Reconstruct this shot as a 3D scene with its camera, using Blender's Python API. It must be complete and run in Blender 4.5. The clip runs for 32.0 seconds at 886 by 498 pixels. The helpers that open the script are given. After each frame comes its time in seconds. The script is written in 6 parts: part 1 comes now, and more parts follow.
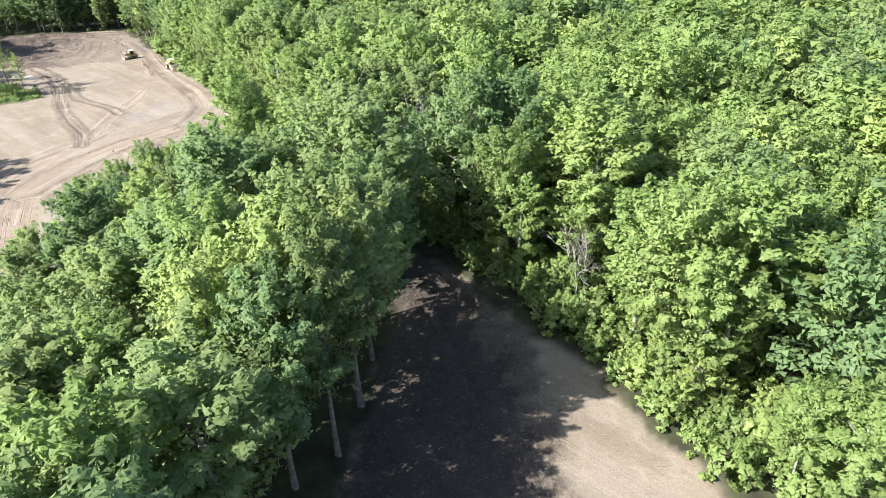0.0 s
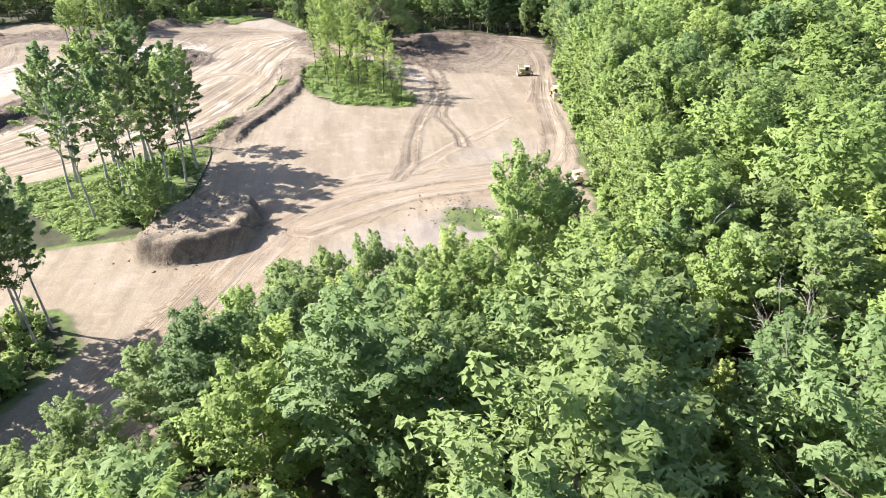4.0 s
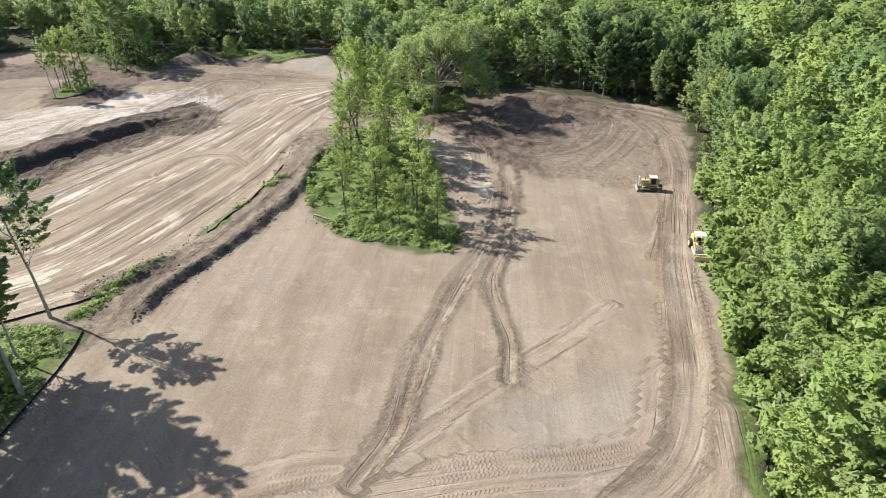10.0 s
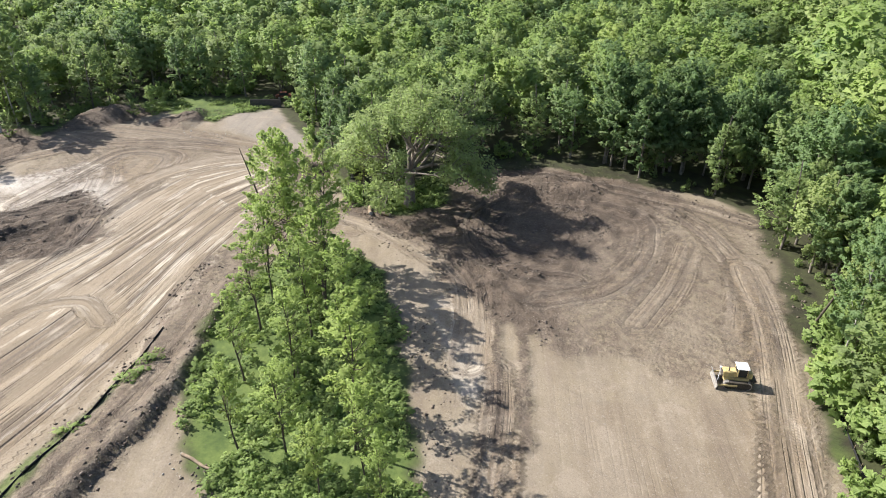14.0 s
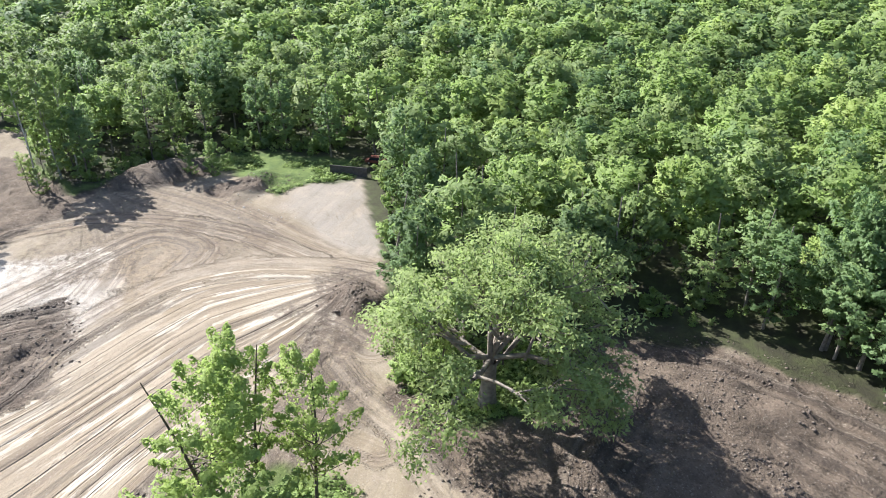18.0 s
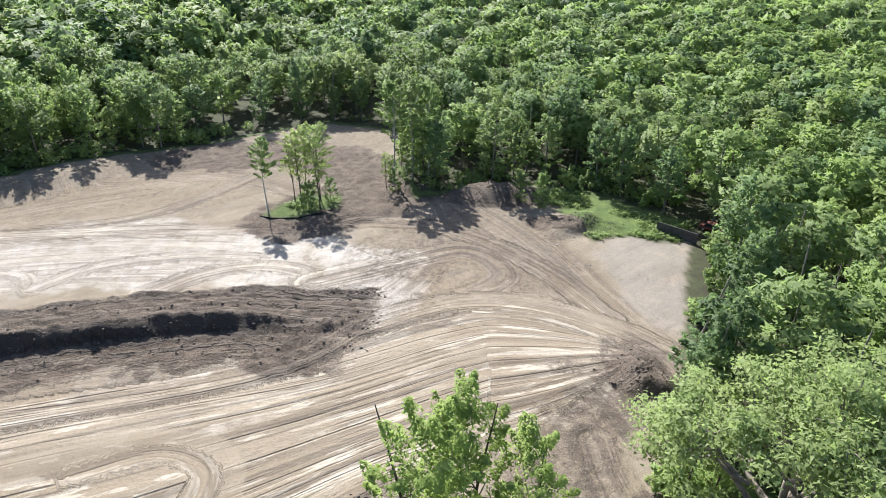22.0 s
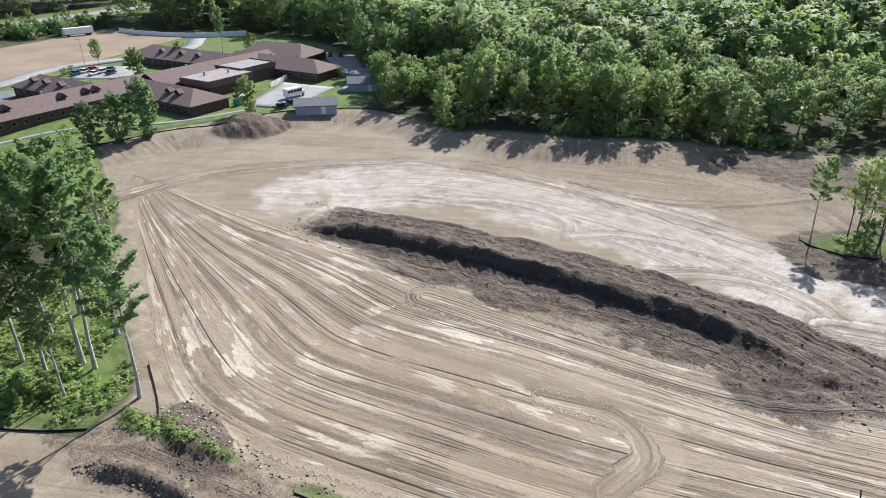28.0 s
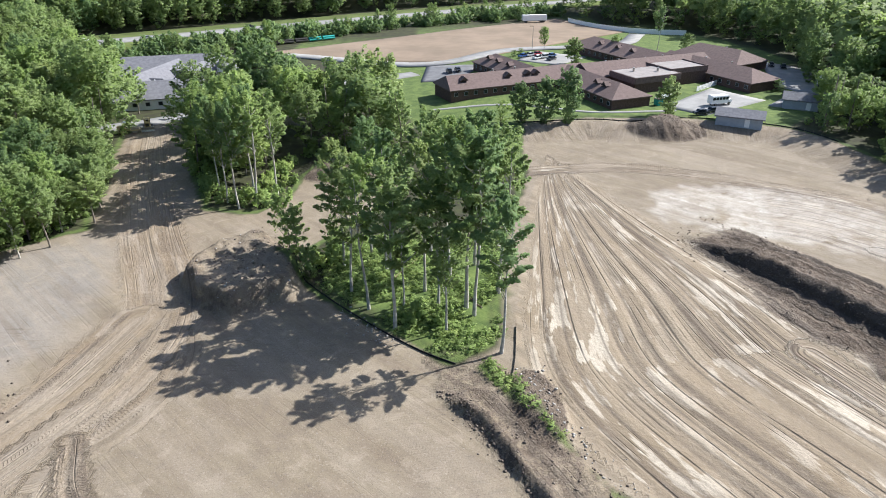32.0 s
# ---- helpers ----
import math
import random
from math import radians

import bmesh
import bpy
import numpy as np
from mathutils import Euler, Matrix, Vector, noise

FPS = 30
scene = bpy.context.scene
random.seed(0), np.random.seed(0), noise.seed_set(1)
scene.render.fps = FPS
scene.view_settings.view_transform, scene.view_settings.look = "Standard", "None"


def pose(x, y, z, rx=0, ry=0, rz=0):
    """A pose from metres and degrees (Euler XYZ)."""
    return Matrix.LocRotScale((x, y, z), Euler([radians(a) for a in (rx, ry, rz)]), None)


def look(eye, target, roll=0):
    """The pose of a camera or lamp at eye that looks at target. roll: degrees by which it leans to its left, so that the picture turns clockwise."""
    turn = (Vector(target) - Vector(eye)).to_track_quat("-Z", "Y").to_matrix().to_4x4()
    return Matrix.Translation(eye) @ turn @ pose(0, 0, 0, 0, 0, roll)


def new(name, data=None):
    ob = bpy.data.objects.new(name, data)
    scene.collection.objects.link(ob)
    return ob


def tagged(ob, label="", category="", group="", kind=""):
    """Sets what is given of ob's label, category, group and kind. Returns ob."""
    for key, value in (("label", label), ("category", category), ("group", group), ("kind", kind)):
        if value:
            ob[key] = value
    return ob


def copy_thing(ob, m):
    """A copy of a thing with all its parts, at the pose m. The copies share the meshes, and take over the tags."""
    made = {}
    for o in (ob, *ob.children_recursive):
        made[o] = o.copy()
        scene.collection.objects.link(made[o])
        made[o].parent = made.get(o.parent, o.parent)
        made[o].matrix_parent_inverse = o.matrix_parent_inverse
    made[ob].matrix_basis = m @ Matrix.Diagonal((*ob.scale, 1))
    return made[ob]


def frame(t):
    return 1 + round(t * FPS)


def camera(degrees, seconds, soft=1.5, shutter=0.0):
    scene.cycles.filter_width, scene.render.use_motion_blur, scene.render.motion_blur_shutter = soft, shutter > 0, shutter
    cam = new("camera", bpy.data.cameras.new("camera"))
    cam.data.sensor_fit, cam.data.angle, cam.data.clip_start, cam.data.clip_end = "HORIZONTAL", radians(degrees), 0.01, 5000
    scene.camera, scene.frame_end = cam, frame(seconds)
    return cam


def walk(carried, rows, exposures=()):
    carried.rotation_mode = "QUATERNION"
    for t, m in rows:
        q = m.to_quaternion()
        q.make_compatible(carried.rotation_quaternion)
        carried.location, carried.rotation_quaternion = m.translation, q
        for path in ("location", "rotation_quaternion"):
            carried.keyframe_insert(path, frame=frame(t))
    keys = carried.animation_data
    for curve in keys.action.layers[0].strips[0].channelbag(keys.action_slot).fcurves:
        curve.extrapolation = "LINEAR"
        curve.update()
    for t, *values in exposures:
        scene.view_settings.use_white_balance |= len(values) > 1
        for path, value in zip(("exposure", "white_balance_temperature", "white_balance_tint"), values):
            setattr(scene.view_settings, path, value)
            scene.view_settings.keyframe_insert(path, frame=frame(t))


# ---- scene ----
cam = camera(67.9, 32.0, soft=0.95)
METRES, EYE, TILT, LEAN, TURN = 240.0, 50.0, -29.4, 0.1, 0.0
ROWS = [
    (0.0, 0.0, 0.0, 0.0, 0.0, -0.0, -0.0),
    (0.5, 0.0069, 0.0213, 0.0123, 4.48, -0.09, -2.55),
    (1.0, 0.0123, 0.0433, 0.0248, 9.17, -0.47, -5.2),
    (1.5, 0.0159, 0.0659, 0.0372, 13.84, -1.08, -7.83),
    (2.0, 0.0179, 0.0887, 0.0503, 18.62, -1.9, -10.34),
    (2.5, 0.0181, 0.1116, 0.0635, 23.46, -2.9, -12.76),
    (3.0, 0.016, 0.1342, 0.0766, 28.39, -4.07, -15.12),
    (3.5, 0.0119, 0.1564, 0.0898, 33.19, -5.44, -17.29),
    (5.5, -0.0234, 0.2408, 0.1374, 37.25, -6.6, -18.98),
    (6.0, -0.0352, 0.2614, 0.1487, 41.7, -8.07, -20.69),
    (6.5, -0.0483, 0.2814, 0.16, 45.08, -9.33, -21.91),
    (7.0, -0.0627, 0.3013, 0.1707, 45.7, -9.53, -22.16),
    (7.5, -0.0781, 0.3204, 0.181, 45.75, -9.51, -22.19),
    (8.0, -0.0944, 0.3388, 0.1911, 45.77, -9.51, -22.22),
    (8.5, -0.1116, 0.3568, 0.201, 45.76, -9.52, -22.24),
    (9.0, -0.1291, 0.3745, 0.2107, 45.78, -9.56, -22.25),
    (9.5, -0.1472, 0.3922, 0.2204, 45.81, -9.62, -22.26),
    (10.0, -0.1658, 0.4094, 0.2301, 45.82, -9.61, -22.27),
    (10.5, -0.1847, 0.4263, 0.2397, 45.82, -9.63, -22.28),
    (11.0, -0.2035, 0.4433, 0.2494, 45.86, -9.66, -22.3),
    (11.5, -0.2224, 0.4605, 0.2592, 45.93, -9.68, -22.3),
    (12.0, -0.2419, 0.4767, 0.2698, 45.93, -9.74, -22.25),
    (12.5, -0.2613, 0.4933, 0.2801, 45.98, -9.8, -22.21),
    (13.0, -0.2809, 0.5096, 0.2896, 45.96, -9.73, -22.22),
    (13.5, -0.3002, 0.5262, 0.2995, 46.0, -9.73, -22.23),
    (14.0, -0.3197, 0.543, 0.3089, 46.03, -9.7, -22.23),
    (14.5, -0.339, 0.5597, 0.3186, 46.06, -9.73, -22.21),
    (16.5, -0.4176, 0.6251, 0.356, 49.21, -10.92, -23.13),
    (17.0, -0.4372, 0.6413, 0.3653, 53.49, -12.67, -24.4),
    (17.5, -0.4558, 0.6561, 0.374, 56.47, -13.76, -25.24),
    (18.0, -0.4711, 0.6679, 0.3808, 61.07, -15.72, -26.34),
    (18.5, -0.4828, 0.6769, 0.3859, 65.5, -17.24, -27.28),
    (19.0, -0.4906, 0.6828, 0.3891, 69.75, -17.82, -28.12),
    (19.5, -0.4949, 0.6861, 0.3902, 73.64, -18.32, -28.76),
    (20.0, -0.4963, 0.6871, 0.3899, 78.28, -20.51, -29.3),
    (20.5, -0.4959, 0.687, 0.3893, 83.31, -23.0, -29.65),
    (21.0, -0.4954, 0.6866, 0.3884, 87.98, -25.3, -29.8),
    (21.5, -0.4947, 0.6862, 0.388, 92.74, -27.69, -29.79),
    (22.0, -0.4943, 0.6859, 0.3875, 96.88, -29.79, -29.62),
    (22.5, -0.494, 0.6858, 0.3871, 101.12, -31.9, -29.32),
    (23.0, -0.4937, 0.6857, 0.3866, 105.41, -34.0, -28.87),
    (23.5, -0.4935, 0.6857, 0.3863, 109.87, -36.16, -28.27),
    (24.0, -0.4932, 0.6857, 0.3859, 114.33, -38.24, -27.51),
    (24.5, -0.4931, 0.6857, 0.3856, 118.58, -40.16, -26.62),
    (25.0, -0.493, 0.6857, 0.3852, 122.71, -41.97, -25.65),
    (25.5, -0.4928, 0.6857, 0.3852, 126.91, -43.75, -24.51),
    (27.5, -0.4919, 0.6857, 0.3847, 143.55, -49.88, -18.74),
    (28.0, -0.4917, 0.6857, 0.3847, 147.25, -51.04, -17.15),
    (28.5, -0.4913, 0.6856, 0.3848, 151.13, -52.14, -15.38),
    (29.0, -0.4911, 0.6854, 0.3848, 155.17, -53.15, -13.46),
    (29.5, -0.4907, 0.6854, 0.3849, 159.1, -54.01, -11.49),
    (30.0, -0.4899, 0.6854, 0.3855, 163.0, -54.76, -9.43),
    (30.5, -0.4899, 0.685, 0.3854, 167.07, -55.38, -7.22),
    (31.0, -0.489, 0.6848, 0.3863, 171.02, -55.85, -4.96),
    (31.5, -0.4884, 0.6847, 0.3867, 175.08, -56.16, -2.65),
    (32.0, -0.4878, 0.6844, 0.3875, 178.91, -56.33, -0.43),
]
walk(cam, [(t, pose(0, 0, EYE, TILT, LEAN, TURN) @ pose(METRES * x, METRES * y, METRES * z, 90 + pitch, roll, yaw)) for t, x, y, z, yaw, pitch, roll in ROWS],
     [(0, 1.56, 6050, 13), (2, 1.72, 6150, 15), (3.2, 1.72, 6250, 16), (6, 1.44, 6450, 11), (9, 1.05, 6350, 12), (13, 1.0, 6350, 12), (17, 1.4, 6100, 12),
      (19, 1.42, 5950, 11), (22, 1.17, 6000, 11), (26, 0.88, 6200, 12), (28, 0.84, 5950, 12), (30, 0.94, 5950, 11), (32, 0.98, 6000, 11)])

# ---- light ----
SUN_AZ, SUN_EL = radians(205.0), radians(39.0)
to_sun = Vector((math.cos(SUN_AZ) * math.cos(SUN_EL), math.sin(SUN_AZ) * math.cos(SUN_EL), math.sin(SUN_EL)))
world = bpy.data.worlds.new("sky")
scene.world = world
world.use_nodes = True
wn = world.node_tree.nodes
sky = wn.new("ShaderNodeTexSky")
sky.sky_type, sky.sun_disc = "NISHITA", False
sky.sun_elevation, sky.sun_rotation = SUN_EL, math.atan2(to_sun.x, to_sun.y)
sky.air_density, sky.dust_density = 1.0, 1.6
wn["Background"].inputs["Strength"].default_value = 0.088
world.node_tree.links.new(sky.outputs[0], wn["Background"].inputs["Color"])
sun_data = bpy.data.lights.new("sun", "SUN")
sun_data.energy, sun_data.angle, sun_data.color = 5.0, radians(0.53), (1.0, 0.95, 0.86)
sun = new("sun", sun_data)
sun.matrix_world = look(to_sun * 300, (0, 0, 0))
scene.view_settings.exposure = 0.95


# ---- material helpers ----
def material(name, roughness=0.9):
    m = bpy.data.materials.new(name)
    m.use_nodes = True
    b = m.node_tree.nodes["Principled BSDF"]
    b.inputs["Roughness"].default_value = roughness
    b.inputs["Specular IOR Level"].default_value = 0.25
    return m, m.node_tree.nodes, m.node_tree.links, b


def mix(nt, fac, a, b, mode="MIX"):
    """A colour mix node; each of fac, a and b is a value or a socket."""
    n = nt.nodes.new("ShaderNodeMix")
    n.data_type, n.blend_type = "RGBA", mode
    for key, v in ((0, fac), (6, a), (7, b)):
        if isinstance(v, bpy.types.NodeSocket):
            nt.links.new(v, n.inputs[key])
        else:
            n.inputs[key].default_value = v if key == 0 else (*v, 1)
    return n.outputs[2]


def ramp(nt, v, lo, hi, to0=0.0, to1=1.0):
    n = nt.nodes.new("ShaderNodeMapRange")
    n.interpolation_type = "SMOOTHSTEP"
    nt.links.new(v, n.inputs[0])
    for k, x in zip((1, 2, 3, 4), (lo, hi, to0, to1)):
        n.inputs[k].default_value = x
    return n.outputs[0]


def calc(nt, op, a, b=0.0, clamp=False):
    n = nt.nodes.new("ShaderNodeMath")
    n.operation, n.use_clamp = op, clamp
    for k, v in ((0, a), (1, b)):
        if isinstance(v, bpy.types.NodeSocket):
            nt.links.new(v, n.inputs[k])
        else:
            n.inputs[k].default_value = v
    return n.outputs[0]


def grain(nt, scale, detail=4.0, rough=0.6, vector=None, distortion=0.0):
    n = nt.nodes.new("ShaderNodeTexNoise")
    n.inputs["Scale"].default_value, n.inputs["Detail"].default_value = scale, detail
    n.inputs["Roughness"].default_value, n.inputs["Distortion"].default_value = rough, distortion
    if vector is None:
        vector = nt.nodes.new("ShaderNodeTexCoord").outputs["Object"]
    nt.links.new(vector, n.inputs["Vector"])
    return n.outputs["Fac"]


def attribute(nt, name):
    n = nt.nodes.new("ShaderNodeAttribute")
    n.attribute_name = name
    return n.outputs["Fac"]


def bump(nt, bsdf, height, strength, distance):
    n = nt.nodes.new("ShaderNodeBump")
    n.inputs["Strength"].default_value, n.inputs["Distance"].default_value = strength, distance
    nt.links.new(height, n.inputs["Height"])
    nt.links.new(n.outputs[0], bsdf.inputs["Normal"])


def simple(name, colour, rough=0.7, var=0.25, scale=3.0, metal=0.0, relief=0.0):
    """Painted, metal or built surface with two scales of wear."""
    m, n, l, b = material(name, rough)
    nt = m.node_tree
    g1, g2 = grain(nt, scale), grain(nt, scale * 9, 3.0)
    dark = tuple(c * (1 - var) for c in colour)
    light = tuple(min(1, c * (1 + var)) for c in colour)
    c = mix(nt, ramp(nt, g1, 0.3, 0.7), dark, light)
    c = mix(nt, calc(nt, "MULTIPLY", g2, 0.35), c, dark)
    l.new(c, b.inputs["Base Color"])
    b.inputs["Metallic"].default_value = metal
    if relief:
        bump(nt, b, g2, 0.6, relief)
    return m


def foliage(name, dark, light, tint):
    """Leaves: colour varies by tree and by spray, light shines through."""
    m, n, l, b = material(name, 0.62)
    nt = m.node_tree
    info = n.new("ShaderNodeObjectInfo").outputs["Random"]
    tree = calc(nt, "FRACT", calc(nt, "ADD", info, attribute(nt, "hue")))
    isle = n.new("ShaderNodeNewGeometry").outputs["Random Per Island"]
    c = mix(nt, isle, dark, light)
    c = mix(nt, ramp(nt, tree, 0.3, 0.6, 0.0, 0.5), c, tint)
    c = mix(nt, ramp(nt, tree, 0.3, 0.0, 0.0, 0.6), c, tuple(0.6 * k for k in dark))
    c = mix(nt, ramp(nt, tree, 0.7, 1.0, 0.0, 0.6), c, (light[0] * 1.25, light[1] * 1.12, light[2] * 1.1))
    leaflets = grain(nt, 6.0, 2.0, 0.6)
    c = mix(nt, ramp(nt, leaflets, 0.48, 0.36, 0.0, 0.3), c, tuple(0.35 * k for k in dark))
    c = mix(nt, ramp(nt, leaflets, 0.55, 0.66, 0.0, 0.35), c, tuple(min(1.0, 1.35 * k) for k in light))
    l.new(c, b.inputs["Base Color"])
    b.inputs["Specular IOR Level"].default_value = 0.22
    t = n.new("ShaderNodeBsdfTranslucent")
    l.new(mix(nt, 0.4, c, (0.30, 0.43, 0.12)), t.inputs["Color"])
    s = n.new("ShaderNodeMixShader")
    s.inputs[0].default_value = 0.52
    l.new(b.outputs[0], s.inputs[1])
    l.new(t.outputs[0], s.inputs[2])
    l.new(s.outputs[0], n["Material Output"].inputs["Surface"])
    return m


LEAF_MAPLE = foliage("maple_leaves", (0.178, 0.238, 0.086), (0.295, 0.38, 0.146), (0.26, 0.335, 0.142))
LEAF_BRIGHT = foliage("aspen_leaves", (0.205, 0.285, 0.09), (0.32, 0.42, 0.14), (0.28, 0.365, 0.122))
LEAF_LIME = foliage("lime_leaves", (0.21, 0.29, 0.075), (0.37, 0.47, 0.14), (0.32, 0.40, 0.11))
LEAF_DARK = foliage("oak_leaves", (0.125, 0.192, 0.082), (0.212, 0.31, 0.13), (0.185, 0.27, 0.12))
BARK = simple("grey_bark", (0.22, 0.19, 0.16), 0.9, 0.4, 2.0)
BARK_DARK = simple("dark_bark", (0.10, 0.082, 0.066), 0.9, 0.35, 2.0)
BARK_PALE = simple("pale_bark", (0.42, 0.40, 0.36), 0.9, 0.35, 1.5)


# ---- mesh helpers ----
def mesh_np(name, v, f, mat=None, check=True):
    """A mesh from arrays of vertices and of quads or triangles."""
    me = bpy.data.meshes.new(name)
    v, f = np.asarray(v, np.float32), np.asarray(f, np.int32)
    me.vertices.add(len(v))
    me.vertices.foreach_set("co", v.ravel())
    me.loops.add(f.size)
    me.loops.foreach_set("vertex_index", f.ravel())
    me.polygons.add(len(f))
    me.polygons.foreach_set("loop_start", np.arange(0, f.size, f.shape[1], dtype=np.int32))
    me.update(calc_edges=True)
    if check:
        me.validate()
    if mat:
        me.materials.append(mat)
    return me


def smooth(me):
    me.polygons.foreach_set("use_smooth", np.ones(len(me.polygons), bool))
    return me


def join(parts):
    """Join pairs of (vertices, faces)."""
    vs, fs, k = [], [], 0
    for v, f in parts:
        vs.append(np.asarray(v, float)), fs.append(np.asarray(f, int) + k)
        k += len(v)
    return np.concatenate(vs), np.concatenate(fs)


def tube(pts, radii, sides=6):
    """Tapered tube of quads along points."""
    pts = np.asarray(pts, float)
    rings = []
    for i, p in enumerate(pts):
        d = pts[min(i + 1, len(pts) - 1)] - pts[max(i - 1, 0)]
        d = d / (np.linalg.norm(d) + 1e-9)
        a = np.cross(d, (1.0, 0.13, 0.0) if abs(d[2]) > 0.5 else (0.0, 0.0, 1.0))
        a = a / np.linalg.norm(a)
        b = np.cross(d, a)
        w = np.linspace(0, 2 * np.pi, sides, endpoint=False)
        rings.append(p + radii[i] * (np.cos(w)[:, None] * a + np.sin(w)[:, None] * b))
    v = np.concatenate(rings)
    f = [[i * sides + j, i * sides + (j + 1) % sides, (i + 1) * sides + (j + 1) % sides, (i + 1) * sides + j]
         for i in range(len(pts) - 1) for j in range(sides)]
    return v, np.array(f)


def curve(pts, n=6):
    """Catmull-Rom line through plan points."""
    p = np.asarray(pts, float)
    p = np.vstack([2 * p[0] - p[1], p, 2 * p[-1] - p[-2]])
    out = []
    for i in range(1, len(p) - 2):
        for t in np.arange(n) / n:
            a, b, c, d = p[i - 1], p[i], p[i + 1], p[i + 2]
            out.append(0.5 * (2 * b + (c - a) * t + (2 * a - 5 * b + 4 * c - d) * t * t + (3 * b - a - 3 * c + d) * t ** 3))
    return np.array(out + [p[-2]])


def near(line, x, y):
    """Distance to a line, signed distance across it and length along it."""
    best, lane, s_at = np.full(x.shape, 1e9), np.zeros(x.shape), np.zeros(x.shape)
    s0 = 0.0
    for a, b in zip(line[:-1], line[1:]):
        d = b - a
        ln = np.hypot(*d) + 1e-9
        d = d / ln
        u = np.clip((x - a[0]) * d[0] + (y - a[1]) * d[1], 0, ln)
        ex, ey = x - a[0] - u * d[0], y - a[1] - u * d[1]
        r = np.hypot(ex, ey)
        side = np.where(d[0] * (y - a[1]) - d[1] * (x - a[0]) > 0, 1.0, -1.0)
        m = r < best
        best[m], lane[m], s_at[m] = r[m], (side * r)[m], (s0 + u)[m]
        s0 += ln
    return best, lane, s_at


def inside(poly, x, y):
    r = np.zeros(x.shape, bool)
    for (x0, y0), (x1, y1) in zip(poly, np.roll(poly, -1, axis=0)):
        r ^= ((y0 > y) != (y1 > y)) & (x < (x1 - x0) * (y - y0) / ((y1 - y0) if y1 != y0 else 1e-9) + x0)
    return r


def edge(poly, x, y):
    """Signed distance to a plan outline, positive inside."""
    p = np.asarray(poly, float)
    d = near(np.vstack([p, p[:1]]), x, y)[0]
    return np.where(inside(p, x, y), d, -d)


def ease(v, lo, hi):
    t = np.clip((v - lo) / (hi - lo), 0, 1)
    return t * t * (3 - 2 * t)


def fuzz(x, y, size, seed=0):
    """Smooth value noise in -1 to 1."""
    rs = np.random.RandomState(seed)
    g = rs.rand(64, 64)
    u, v = x / size, y / size
    i, j = np.floor(u).astype(int), np.floor(v).astype(int)
    a, b = u - i, v - j
    a, b = a * a * (3 - 2 * a), b * b * (3 - 2 * b)
    w = lambda p, q: g[(i + p) % 64, (j + q) % 64]
    return 2 * ((w(0, 0) * (1 - a) + w(1, 0) * a) * (1 - b) + (w(0, 1) * (1 - a) + w(1, 1) * a) * b) - 1


# ---- the plan ----
CLEARING = [(-45, 6), (-38, 23), (-46, 48), (-55, 80), (-45, 88), (-40, 96), (-40, 106), (-43, 118), (-42, 128), (-35, 129), (-29, 120), (-17, 103), (-7, 86), (-6, 71), (-10, 44),
            (-14, 30), (-10, -20), (62, -20), (27, 42), (14, 65), (-1, 84), (-20, 112), (-45, 150), (-64, 178), (-80, 200), (-109, 242),
            (-119, 255), (-130, 256), (-145, 250), (-158, 244), (-168, 229), (-164, 218), (-174, 208), (-199, 215), (-215, 219), (-230, 223), (-249, 210),
            (-253, 194), (-250, 184), (-243, 171), (-262, 163), (-289, 161), (-297, 138), (-273, 114), (-258, 97), (-241, 83),
            (-228, 67), (-219, 60), (-215, 36), (-209, 25), (-186, 16), (-159, 15), (-142, 18), (-138, 50), (-135, 66), (-128, 99), (-125, 117),
            (-119, 121), (-110, 113), (-100, 104), (-92, 95), (-97, 86), (-105, 74), (-110, 60), (-106, 46), (-95, 42), (-90, 54), (-89, 66), (-84, 74), (-73, 71), (-66, 56), (-50, 12)]
ISLAND = [(-157, 196), (-146, 196), (-133, 190), (-124, 184), (-109, 174), (-105, 170), (-110, 166), (-119, 161), (-126, 159), (-135, 162), (-147, 170), (-158, 182), (-161, 190)]
OAK_PATCH = [(-175, 206), (-166, 205), (-160, 209), (-157, 217), (-165, 227), (-172, 216)]
ISLET = [(-231, 143), (-230, 149), (-236, 156), (-242, 155), (-241, 147)]
GRASS_N = [(-250, 195), (-236, 200), (-227, 205), (-230, 212), (-227, 220), (-236, 224), (-252, 206)]
SCHOOL_LAWN = [(-100, -60), (-112, 12), (-124, 60), (-138, 46), (-141, 16), (-160, 13), (-186, 14), (-210, 24), (-222, 14), (-238, -20), (-254, -70), (-241, -132), (-196, -180), (-60, -100)]
SOUTH_WOODS = [[(-51, 14), (-67, 57), (-73, 68), (-85, 72), (-96, 77), (-112, 66), (-110, 30), (-104, 8), (-80, 2), (-60, 4)],
               [(-36, 22), (-47, 49), (-56, 80), (-47, 92), (-10, 92), (-4, 84), (-4, 71), (-8, 44), (-13, 30), (-8, -22), (-14, -14), (-24, 6)],
               [(0, -14), (60, -24), (64, -74), (16, -66)], [(14, 66), (29, 42), (64, -20), (300, -20), (300, 90), (0, 90)]]
BARE_MOUND = (-96, 50)
WEST_EDGE = curve([(-143, 46), (-138, 63), (-131, 99), (-128, 118), (-130, 131), (-138, 146), (-150, 164), (-165, 180), (-176, 196), (-186, 206)])
RIDGE = curve([(-160, 82), (-172, 101), (-181, 118), (-188, 135), (-193, 151), (-194, 164), (-195, 173)])
TRENCH_FOOT = curve([(-148, 50), (-158, 78), (-168, 99), (-174, 116), (-182, 133), (-187, 149), (-191, 164), (-200, 178), (-203, 190), (-196, 208)])
